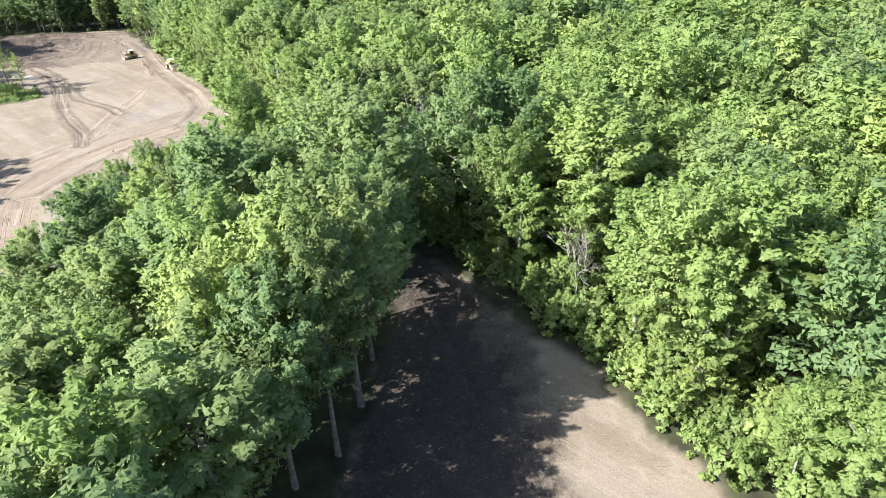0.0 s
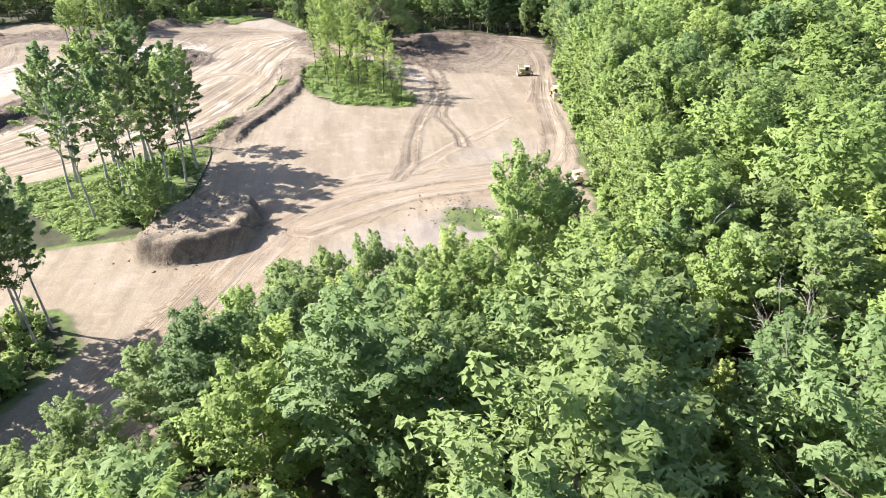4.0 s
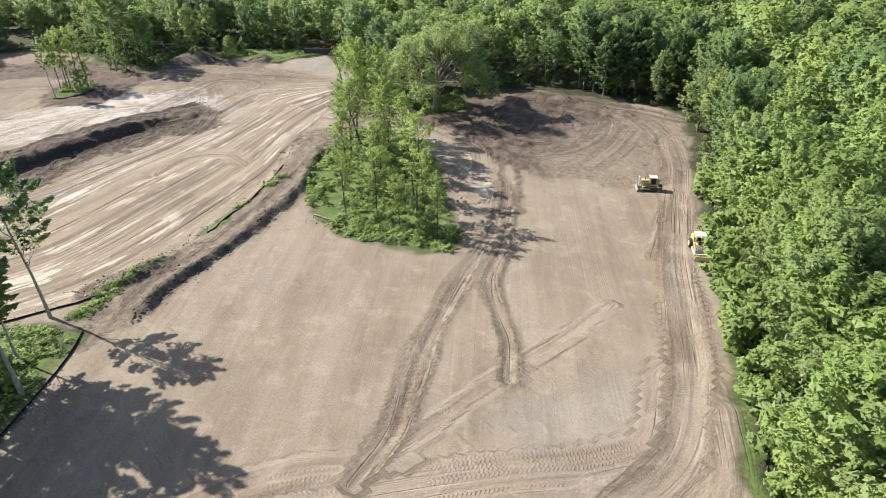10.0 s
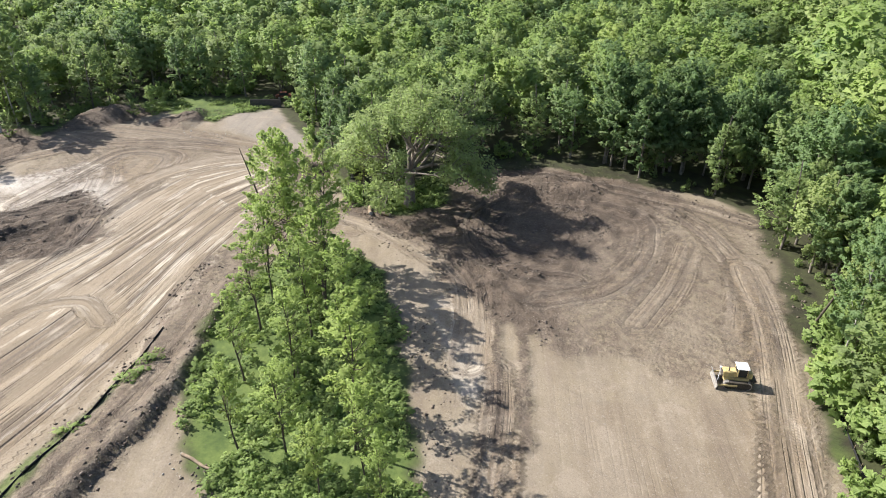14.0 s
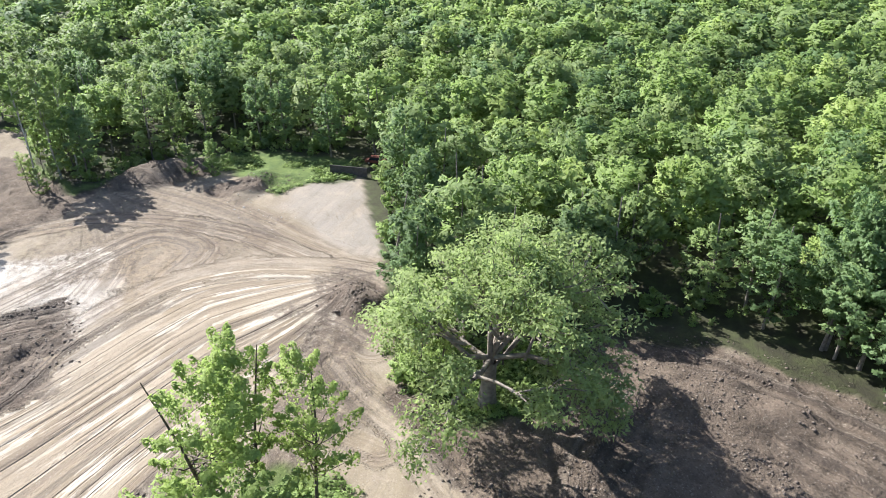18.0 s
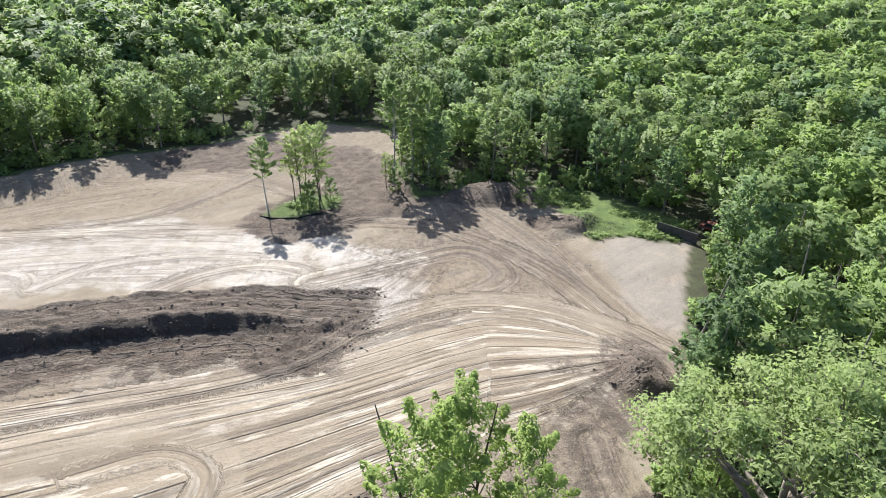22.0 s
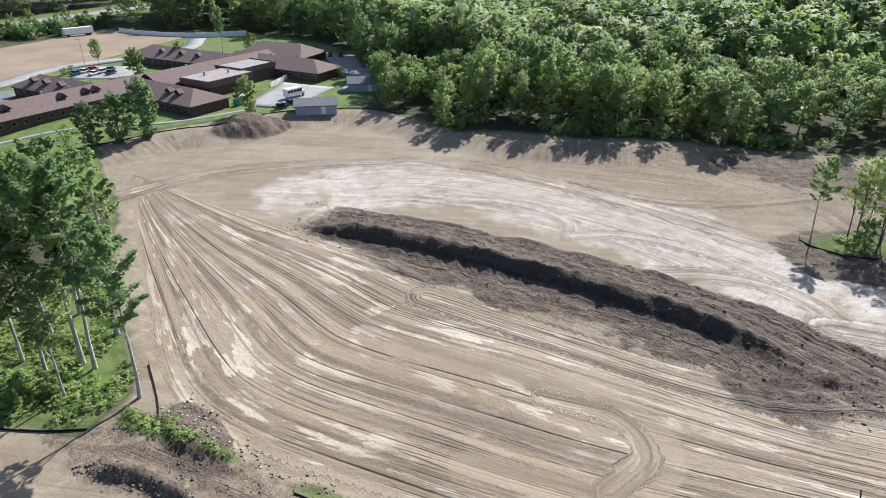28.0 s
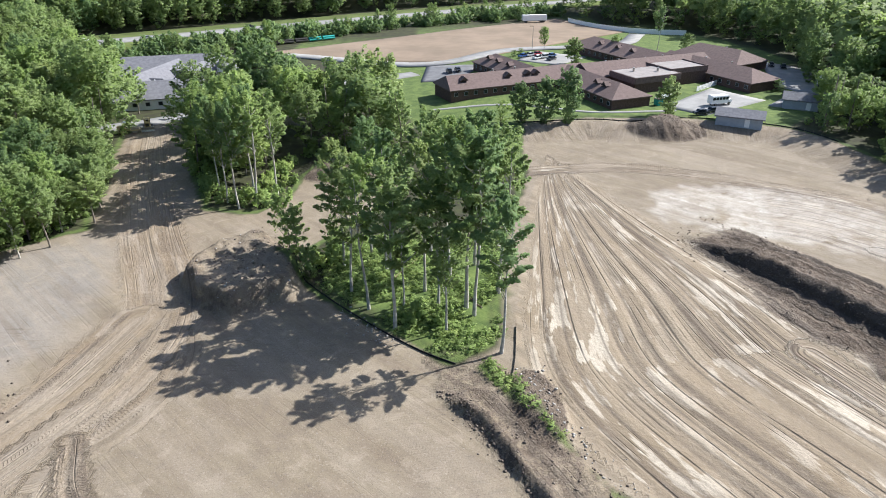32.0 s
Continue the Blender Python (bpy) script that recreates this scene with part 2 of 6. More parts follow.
BERM = curve([(-119, 126), (-124, 135), (-130, 147), (-139, 161), (-152, 174), (-160, 182)])
BANK_TOP = curve([(-138, 21), (-159, 18), (-171, 22), (-186, 18), (-209, 27), (-218, 50), (-225, 71), (-243, 92), (-258, 110)])
HILLS = [  # x, y, radius x, radius y, turn, height, roughness
    (-88, 98, 9.0, 11.5, 20, 3.2, 0.9), (-60, 130, 8, 7, 0, 0.8, 0.6), (-187, 207, 5.5, 4, 30, 2.0, 0.6), (-178, 24, 10, 7, 20, 2.8, 0.4),
    (-246, 186, 6, 12, 10, 2.4, 0.3), (-233, 202, 4, 9, 55, 1.6, 0.5), (-96, 50, 9, 7, 40, 1.6, 0.3), (-150, 236, 5, 12, -45, 1.6, 0.5), (-247, 170, 7, 4, 60, 1.4, 0.5), (-129, 130, 3, 7, 20, 1.0, 0.6)]


PIT_LINES = [(curve([(-167, 224), (-160, 230), (-155, 237), (-147, 241), (-138, 243), (-128, 246)], 3), 0.75, 1.3), (curve([(-151, 221), (-146, 214), (-138, 211), (-130, 213)], 3), 0.55, 0.9),
             (curve([(-165, 207), (-152, 208), (-143, 207), (-134, 209)], 3), 0.5, 1.0), (curve([(-144, 232), (-138, 234), (-131, 231)], 3), 0.45, 0.9)]


def height(x, y):
    z = 0.08 * fuzz(x, y, 13, 1)
    for hx, hy, rx, ry, turn, h, rough in HILLS:
        c, s = math.cos(radians(turn)), math.sin(radians(turn))
        u, v = ((x - hx) * c + (y - hy) * s) / rx, ((y - hy) * c - (x - hx) * s) / ry
        r = np.sqrt(u * u + v * v) + 0.16 * fuzz(x, y, 4, 5)
        k = 1 - ease(r, 0.76 if h > 3.1 else 0.2, 1.04)
        z = z + k * (h + rough * (0.5 * fuzz(x, y, 2.6, 3) + 0.35 * fuzz(x, y, 1.1, 4)))
    d, lane, s = near(RIDGE, x, y)
    fade = ease(s, 0, 18) * (1 - ease(s, 70, 100)) * (d < 30)
    lane = lane + 0.4 * fuzz(x, y, 9, 6)
    prof = np.where(lane < 0, 1 - ease(-lane, 0.0, 1.7), 1 - 0.5 * ease(lane, 0.5, 6.5) - 0.5 * ease(lane, 7.5, 10.0))
    z = z + fade * (1.85 * prof - 0.5 * np.exp(-((lane + 5.0) / 2.2) ** 2) + prof * (0.16 * fuzz(x, y, 1.3, 7) + 0.14 * fuzz(x, y, 4.4, 17) + 0.13 * np.sin(lane * 2.1 + fuzz(x, y, 12, 19))))
    d, lane, s = near(BERM, x, y)
    lane = lane + 0.5 * fuzz(x, y, 4, 8) + 0.55 * fuzz(x, y, 1.5, 18)
    prof = np.where(lane > 0, 1 - ease(lane, 4.2, 7.4), 1 - ease(-lane, 0.0, 1.3))
    z = z + ease(s, 0, 4) * (1 - ease(s, 60, 68)) * (d < 14) * prof * (0.75 + 0.1 * fuzz(x, y, 1.4, 9) + 0.3 * np.exp(-(lane / 1.1) ** 2))
    for line, k, w in PIT_LINES:
        d, lane, s = near(line, x, y)
        z = z + k * np.exp(-(d / w) ** 2) * (1 + 0.6 * fuzz(x, y, 1.6, 27))
    d, lane, s = near(BANK_TOP, x, y)
    up = ease(np.where(lane > 0, d, -d), -13, 0)
    z = z + up * ease(-x, 105, 138) * (1 - ease(y, 90, 114)) * 1.6
    return z


FINE = 0.8
gx = np.concatenate([[-4200, -2400, -1400, -900, -620, -480, -400, -350, -325, -310], np.arange(-300, -204, FINE), np.arange(-203.6, -78, 0.5), np.arange(-77.8, 66, FINE), [72, 90, 120, 160, 220, 320, 500, 900, 1800, 4200]])
gy = np.concatenate([[-4200, -2400, -1400, -900, -600, -440, -360, -300, -250, -210, -170, -130, -100, -80, -65, -50, -38, -28, -20],
                     np.arange(-14, 78, FINE), np.arange(78.6, 212, 0.5), np.arange(212.3, 262, FINE), [266, 275, 300, 340, 400, 500, 700, 1200, 2400, 4200]])
GX, GY = np.meshgrid(gx, gy)
far_off = np.maximum(np.maximum(-300 - GX, GX - 64), np.maximum(-14 - GY, GY - 260))
GZ = height(GX, GY) * (1 - ease(far_off, 40, 160))


def ground_z(x, y):
    """Height of the ground sheet at a plan point."""
    i, j = np.clip(np.searchsorted(gy, y) - 1, 0, len(gy) - 2), np.clip(np.searchsorted(gx, x) - 1, 0, len(gx) - 2)
    u, v = (x - gx[j]) / (gx[j + 1] - gx[j]), (y - gy[i]) / (gy[i + 1] - gy[i])
    return (GZ[i, j] * (1 - u) + GZ[i, j + 1] * u) * (1 - v) + (GZ[i + 1, j] * (1 - u) + GZ[i + 1, j + 1] * u) * v

# ---- ground: soils, tracks, grass and some painted shade as fields over the plan ----
TRACKS = [  # plan line, half width, strength
    ([(-40, 8), (-50, 40), (-66, 80), (-78, 106), (-79, 121), (-74, 133), (-68, 144), (-62, 153), (-60, 161), (-65, 171)], 6.5, 0.8),
    ([(-60, 148), (-60, 160), (-65, 171), (-73, 182), (-82, 194), (-91, 208), (-102, 226), (-112, 238)], 3.6, 0.9),
    ([(-76, 110), (-72, 127), (-67, 137), (-61, 145), (-56, 152), (-56, 160), (-62, 169)], 5.0, 0.85),
    ([(-80, 108), (-84, 120), (-82, 130), (-76, 138)], 4.0, 0.6),
    ([(-79, 118), (-79, 129), (-79, 142), (-80, 154), (-80, 167), (-81, 177)], 1.6, 0.62),
    ([(-78, 134), (-81, 141), (-86, 147), (-92, 155), (-99, 166), (-105, 178), (-113, 188), (-119, 194)], 2.4, 0.9),
    ([(-79, 156), (-84, 161), (-89, 164), (-96, 169), (-102, 178), (-110, 187)], 1.5, 0.85),
    ([(-85, 192), (-91, 204), (-97, 216)], 1.6, 0.85),
    ([(-175, 200), (-169, 201), (-159, 204), (-149, 205), (-138, 205), (-130, 200), (-122, 192)], 3.6, 0.75),
    ([(-154, 228), (-150, 218), (-142, 212), (-133, 211), (-126, 216)], 2.4, 0.8),
    ([(-147, 223), (-144, 217), (-138, 215), (-132, 218)], 1.5, 0.75),
    ([(-141, 238), (-132, 240), (-127, 235), (-123, 227), (-122, 217), (-126, 208)], 3.2, 0.7),
    ([(-171, 226), (-161, 236), (-150, 243), (-139, 247), (-129, 251), (-119, 253)], 3.2, 0.9),
    ([(-138, 246), (-126, 246), (-117, 241), (-111, 235), (-104, 222)], 2.8, 0.7),
    ([(-114, 214), (-117, 226), (-122, 238)], 4.0, 0.5),
    ([(-217, 100), (-226, 119), (-238, 128), (-251, 134)], 2.4, 0.9),
    ([(-222, 92), (-232, 104), (-240, 116)], 6.0, 0.45),
    ([(-190, 185), (-192, 192), (-184, 201), (-176, 205)], 4.0, 0.7),
    ([(-190, 163), (-197, 173), (-202, 184), (-200, 199), (-191, 211)], 3.4, 0.95),
    ([(-122, 128), (-128, 140), (-135, 152), (-145, 166), (-156, 178)], 3.4, 0.6),
    ([(-166, 120), (-182, 158), (-195, 171), (-203, 184), (-202, 198), (-193, 211), (-181, 214)], 4.0, 1.0),
    ([(-150, 150), (-159, 161), (-166, 162), (-170, 157), (-168, 147), (-156, 128)], 3.0, 0.8),
    ([(-206, 160), (-214, 172), (-220, 183), (-212, 190), (-203, 184)], 4.5, 0.9),
    ([(-200, 205), (-214, 196), (-226, 183), (-231, 168), (-227, 152), (-224, 139), (-220, 118), (-214, 95), (-205, 75), (-184, 60), (-161, 50), (-139, 52)], 3.6, 1.0),
    ([(-232, 160), (-246, 140), (-250, 122), (-244, 104)], 4.0, 0.6),
    ([(-186, 206), (-176, 190), (-160, 200)], 3.0, 0.6),
    ([(-186, 212), (-205, 203), (-225, 193), (-243, 180)], 7.5, 0.62),
    ([(-196, 168), (-212, 176), (-232, 176), (-244, 172)], 5.0, 0.6),
    ([(-200, 136), (-207, 142), (-211, 151), (-208, 160), (-200, 165)], 3.2, 0.75),
    ([(-199, 118), (-207, 124), (-212, 136), (-213, 148)], 2.6, 0.65),
    ([(-192, 92), (-200, 100), (-203, 112), (-198, 118)], 2.4, 0.6),
    ([(-159, 161), (-166, 160), (-168, 154), (-164, 147)], 2.2, 0.85),
    ([(10, 0), (8, 40), (2, 66), (-6, 88), (-25, 116)], 4.0, 0.5),
]
shape = GX.shape
fine = (GX > -306) & (GX < 70) & (GY > -40) & (GY < 268)
fx, fy = GX[fine], GY[fine]
clear = np.maximum(edge(CLEARING, fx, fy), -30)
wob = 1.3 * fuzz(fx, fy, 5, 21) + 0.7 * fuzz(fx, fy, 1.8, 22)
holes = [edge(o, fx, fy) for o in (ISLAND, OAK_PATCH, ISLET, GRASS_N)]
soil = ease(clear + wob, -0.6, 0.8)
for h in holes:
    soil = soil * (1 - ease(h + wob, -0.8, 0.8))
d_w, lane_w, s_w = near(WEST_EDGE, fx, fy)
d_t, lane_t, s_t = near(TRENCH_FOOT, fx, fy)
field = (lane_w > 0) & (lane_t < 0) & (fx > -215)
lane, run = 0.70 * fx + 0.72 * fy, 0.70 * fy - 0.72 * fx
trk, second = np.full(fx.shape, 0.16), np.zeros(fx.shape)


def lay(mask, ln, s, k):
    """Put a flow of tracks down where it is the strongest; the next strongest is kept to fade their meeting."""
    global lane, run, trk, second
    t1, t2 = trk[mask], second[mask]
    over = k > t1
    second[mask] = np.where(over, t1, np.maximum(t2, k))
    trk[mask] = np.where(over, k, t1)
    lane[mask], run[mask] = np.where(over, ln, lane[mask]), np.where(over, s, run[mask])


mud_line = near(curve([(-172, 72), (-190, 80), (-204, 100), (-212, 125), (-213, 150), (-206, 168)]), fx, fy)
on_mud = 1 - ease(mud_line[0] + 2.0 * wob + 3.0 * fuzz(fx, fy, 14, 46), 9, 14)
everywhere = np.ones(fx.shape, bool)
d_k, lane_k, s_k = near(BANK_TOP, fx, fy)
bank = (lane_k < 0) * (1 - ease(d_k, 9, 14)) * (1 - ease(fy, 96, 112))
lay(everywhere, s_k * 1.3, d_k * 3, 0.5 * bank)
lay(everywhere, 34 * d_w / (d_w + d_t + 0.1), 0.5 * (s_w + s_t), field * ease(np.minimum(d_w, d_t), 0.5, 3.0) * 0.8)
lay(everywhere, mud_line[1] + 80, mud_line[2], 0.5 * (1 - ease(mud_line[0], 9, 14)) * ease(mud_line[2], 4, 14) * (1 - ease(mud_line[2], 82, 96)))
lay(everywhere, 1.15 * np.hypot(fx + 133, fy - 222), 14 * np.arctan2(fy - 222, fx + 133), 0.16 * ease(edge([(-168, 206), (-172, 228), (-150, 250), (-118, 256), (-100, 226), (-106, 212), (-128, 203), (-145, 208)], fx, fy) + wob, -1, 4))
d_r, lane_r, s_r = near(RIDGE, fx, fy)
lay(everywhere, lane_r * 1.6 + 60, s_r, 0.85 * (1 - ease(np.abs(lane_r - 3.5), 6.0, 8.0)) * ease(s_r, 2, 10) * (1 - ease(s_r, 96, 104)))
lay(everywhere, lane_r * 2.0 + 40, s_r, 0.9 * (lane_r < -1.5) * (1 - ease(-lane_r + wob, 10, 13)) * ease(s_r - 1.6 * np.abs(lane_r), 8, 24) * (1 - ease(s_r, 90, 102)))
for line, half, strength in TRACKS:
    c = curve(line)
    m = (fx > c[:, 0].min() - 9) & (fx < c[:, 0].max() + 9) & (fy > c[:, 1].min() - 9) & (fy < c[:, 1].max() + 9)
    d, ln, s = near(c, fx[m], fy[m])
    lay(m, ln + 3.1 * len(line), s, strength * (1 - ease(d + 0.5 * fuzz(fx[m], fy[m], 6, 31), half * 0.6, half)))
trk = trk * ease(trk - second, -0.14, 0.2)
pale = np.clip(0.9 * on_mud * (1 - field), 0, 1)
pale = np.maximum(pale, np.where(field, 0.38 + 0.25 * fuzz(fx, fy, 22, 41), 0))
pale = np.maximum(pale, 0.5 - 0.5 * ease(near(curve([(-114, 187), (-123, 192), (-134, 198)]), fx, fy)[0] + 0.6 * wob, 1.2, 2.8))
brown = 0
for poly, k in (([(-160, 188), (-172, 190), (-190, 196), (-200, 208), (-190, 214), (-178, 207), (-165, 204)], 0.56), ([(-206, 166), (-215, 160), (-250, 172), (-252, 192), (-236, 200), (-215, 206), (-205, 196)], 0.45)):
    brown = np.maximum(brown, k * ease(edge(poly, fx, fy) + 2.5 * wob, -2, 4))
# torn brown soil of the pit; its west end also holds painted oak shade
brown = np.maximum(brown, 1 - ease(-edge([(-166, 204), (-172, 230), (-150, 252), (-118, 258), (-96, 222), (-102, 210), (-116, 203), (-128, 201), (-145, 206)], fx, fy) + 2 * wob, -2, 3)) * (0.95 - 0.5 * ease(fx + 0.3 * fy + 3 * wob, -72, -50))
brown = np.maximum(brown, 0.85 * (1 - ease(np.abs(lane_r - 4.0) + 0.7 * wob, 6.0, 7.6)) * ease(s_r, 2, 10) * (1 - ease(s_r, 92, 104)))
brown = np.maximum(brown, 1.0 * ease(-lane_r + wob, 2, 3.5) * (1 - ease(-lane_r + 2.0 * wob, 8, 13)) * (lane_r < 0) * ease(s_r - 1.6 * np.abs(lane_r), 2, 18) * (1 - ease(s_r, 88, 100)))
brown = np.maximum(brown, (1 - ease(np.abs(near(BERM, fx, fy)[1] - 3.0) + 0.8 * wob, 3.6, 5.2)) * 0.5)
# brown along the tree-lined cut, darkening the soil for the shade there
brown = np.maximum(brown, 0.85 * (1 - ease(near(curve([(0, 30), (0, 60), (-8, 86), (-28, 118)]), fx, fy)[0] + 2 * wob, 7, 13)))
brown = np.maximum(brown, 0.36 * ease(edge([(-210, 78), (-219, 96), (-225, 112), (-229, 128), (-234, 142), (-262, 160), (-292, 162), (-299, 138), (-275, 112), (-258, 96), (-241, 82), (-228, 66), (-219, 60)], fx, fy) + 2 * wob, -1, 3))
# dark soil on the ridge's steep east face, with its shade painted in
peat_shade = (1 - ease(np.abs(lane_r + 1.5) + 0.5 * wob, 1.5, 2.6)) * ease(s_r, 3, 12) * (1 - ease(s_r, 72, 94))
peat_shade = np.maximum(peat_shade, 0.12 * ease(-lane_r + wob, 2, 3.5) * (1 - ease(-lane_r + 2.0 * wob, 7, 12)) * (lane_r < 0) * ease(s_r - 1.6 * np.abs(lane_r), 2, 18) * (1 - ease(s_r, 86, 98)))
peat_shade = np.maximum(peat_shade, 0.95 * (1 - ease(np.abs(lane_r - 9.2) + 0.8 * wob, 0.7, 1.9)) * ease(s_r, 8, 16) * (1 - ease(s_r, 92, 102)))
peat_shade = np.maximum(peat_shade, 0.25 * (1 - ease(np.abs(lane_r - 4.5) + 0.7 * wob, 5.0, 6.6)) * ease(s_r, 2, 10) * (1 - ease(s_r, 90, 102)))
# the cut's tree shadow, painted into the ground as a darker band
peat_shade = np.maximum(peat_shade, 0.6 * (1 - ease(near(curve([(-2, 20), (-1, 60), (-9, 86), (-30, 120)]), fx, fy)[0] + 2 * wob, 6, 11)))
d_b, lane_b, s_b = near(BERM, fx, fy)
# shaded drop of the berm, darkened in the soil colour
peat_shade = np.maximum(peat_shade, 0.5 * (1 - ease(np.abs(lane_b + 0.6) + 0.5 * wob, 0.3, 0.9)) * (d_b < 9) * ease(s_b, 1, 5) * (1 - ease(s_b, 58, 66)))
brown = np.maximum(brown, (1 - ease(near(curve([(-230, 150), (-250, 165), (-268, 140), (-262, 118)]), fx, fy)[0] + 2 * wob, 8, 14)) * 0.9)
for hx, hy, rx, ry, turn, h, rough in HILLS:
    rr = np.hypot((fx - hx) / rx, (fy - hy) / ry)
    brown = np.maximum(brown, (1 - ease(rr, 0.9, 1.2)) * (0.75 + 0.25 * ease(rr, 0.6, 0.9)) * (0.5 if h > 3.1 else 0.3 if h < 0.9 else 1.0))
grey = 0.8 - 0.8 * ease(-edge([(-44, 90), (-56, 84), (-63, 88), (-68, 108), (-64, 124), (-54, 134), (-42, 128), (-34, 112)], fx, fy) + 1.5 * wob, -3, 4)
grey = np.maximum(grey, 0.6 * (1 - ease(-edge([(-58, 140), (-74, 150), (-72, 166), (-62, 172), (-52, 158)], fx, fy) + 2 * wob, -3, 4)))
grey = np.maximum(grey, 0.65 * (1 - ease(-edge([(-222, 205), (-230, 212), (-227, 221), (-214, 218), (-196, 215), (-204, 209), (-214, 207)], fx, fy) + wob, -1, 2)))
grass = np.zeros(fx.shape)
for h in holes:
    grass = np.maximum(grass, ease(h + wob, -1.0, 2.0) * 0.9)
grass = np.maximum(grass, ease(edge(SCHOOL_LAWN, fx, fy), -1, 1))
grass = np.maximum(grass, 0.6 - 0.6 * ease(near(curve([(-124, 122), (-127, 128), (-135, 143), (-147, 163)]), fx, fy)[0] + 0.7 * wob + 0.8 * fuzz(fx, fy, 7, 45), 0.2, 1.0))
grass = np.maximum(grass, (1 - ease(np.abs(clear + 0.6 + 0.4 * wob), 0.3, 0.9)) * (1 - ease(fx, -30, -22)) * (1 - ease(fy, 205, 220)) * 0.8)
grass = np.maximum(grass, ease(edge([(-129, 84), (-127, 116), (-119, 120), (-100, 102), (-100, 84)], fx, fy) + wob, -1, 2))
ochre = 0.5 * ease(edge([(-216, 93), (-231, 82), (-250, 107), (-262, 130), (-240, 136), (-228, 122)], fx, fy) + 2 * wob, -2, 4)
ochre = np.maximum(ochre, 0.7 * ease(edge([(-197, 176), (-212, 171), (-221, 177), (-214, 187), (-203, 186)], fx, fy) + 2 * wob, -1, 3))
for line, half, k in TRACKS[:3]:
    m = (fx > -118) & (fy < 242)
    ochre[m] = np.maximum(ochre[m], 0.6 * (1 - ease(near(curve(line), fx[m], fy[m])[0] + 1.5 * wob[m], 0.6 * half, 1.25 * half)))
dust = np.zeros(fx.shape)
m = (fx > -130) & (fx < -45) & (fy > 110) & (fy < 235)
for line, gap, half, k in ((TRACKS[4][0], 1.2, 0.45, 0.8), ([(-60, 163), (-68, 177), (-78, 191), (-88, 206)], 0.0, 1.5, 0.6), ([(-77, 112), (-75, 126), (-69, 137), (-62, 147)], 2.5, 0.8, 0.5)):
    dust[m] = np.maximum(dust[m], k * (1 - ease(np.abs(near(curve(line), fx[m], fy[m])[0] - gap) + 0.25 * wob[m], 0.5 * half, 1.5 * half)))
for line, gap, k in ((TRACKS[5][0], 1.2, 0.4), (TRACKS[6][0], 0.9, 0.4), (TRACKS[7][0], 0.0, 0.42), (TRACKS[1][0], 2.2, 0.32), ([(-110, 187), (-119, 196), (-126, 203)], 1.6, 0.6)):
    brown[m] = np.maximum(brown[m], k * (1 - ease(np.abs(near(curve(line), fx[m], fy[m])[0] - gap) + 0.35 * wob[m], 0.4, 1.1)))
damp = np.zeros(fx.shape)
for poly, k in (([(-110, 197), (-95, 212), (-69, 183), (-85, 164)], 0.75), ([(-120, 152), (-112, 164), (-100, 158), (-99, 146), (-108, 140)], 0.55), ([(-100, 128), (-92, 140), (-84, 134), (-90, 120)], 0.5)):
    damp = np.maximum(damp, k * ease(edge(poly, fx, fy) + 0.35 * wob, -0.6, 0.8))
grass = np.maximum(grass, 0.7 * (1 - ease(np.hypot(fx + 55, fy - 128.5) + 2.0 * wob + 2.5 * fuzz(fx, fy, 4, 47), 3.0, 5.0)))
clod = np.clip(brown * 0.95 + 0.07, 0, 1)
soil = soil * (1 - grass)
fields = {"lane": lane, "run": run, "trk": trk, "pale": pale, "brown": brown, "grey": grey, "grass": grass, "soil": soil, "clod": clod, "peat_shade": peat_shade, "rows": field * (1 - brown) * 1.0, "mud": on_mud * (1 - field), "damp": damp, "ochre": ochre, "dust": dust}
ruts = np.zeros(shape)
rough = ease(brown, 0.3, 0.8)
ruts[fine] = soil * (trk * (0.06 + 0.16 * rough) * np.sin(lane * 2.3 + 2.0 * fuzz(fx, fy, 15, 52)) + rough * (0.18 * fuzz(fx, fy, 2.9, 51) + 0.28 * fuzz(fx + 3.3, fy + 1.7, 1.2, 53)))
GZ = GZ + ruts
idx = np.arange(GX.size).reshape(shape)
quads = np.stack([idx[:-1, :-1], idx[:-1, 1:], idx[1:, 1:], idx[1:, :-1]], -1).reshape(-1, 4)


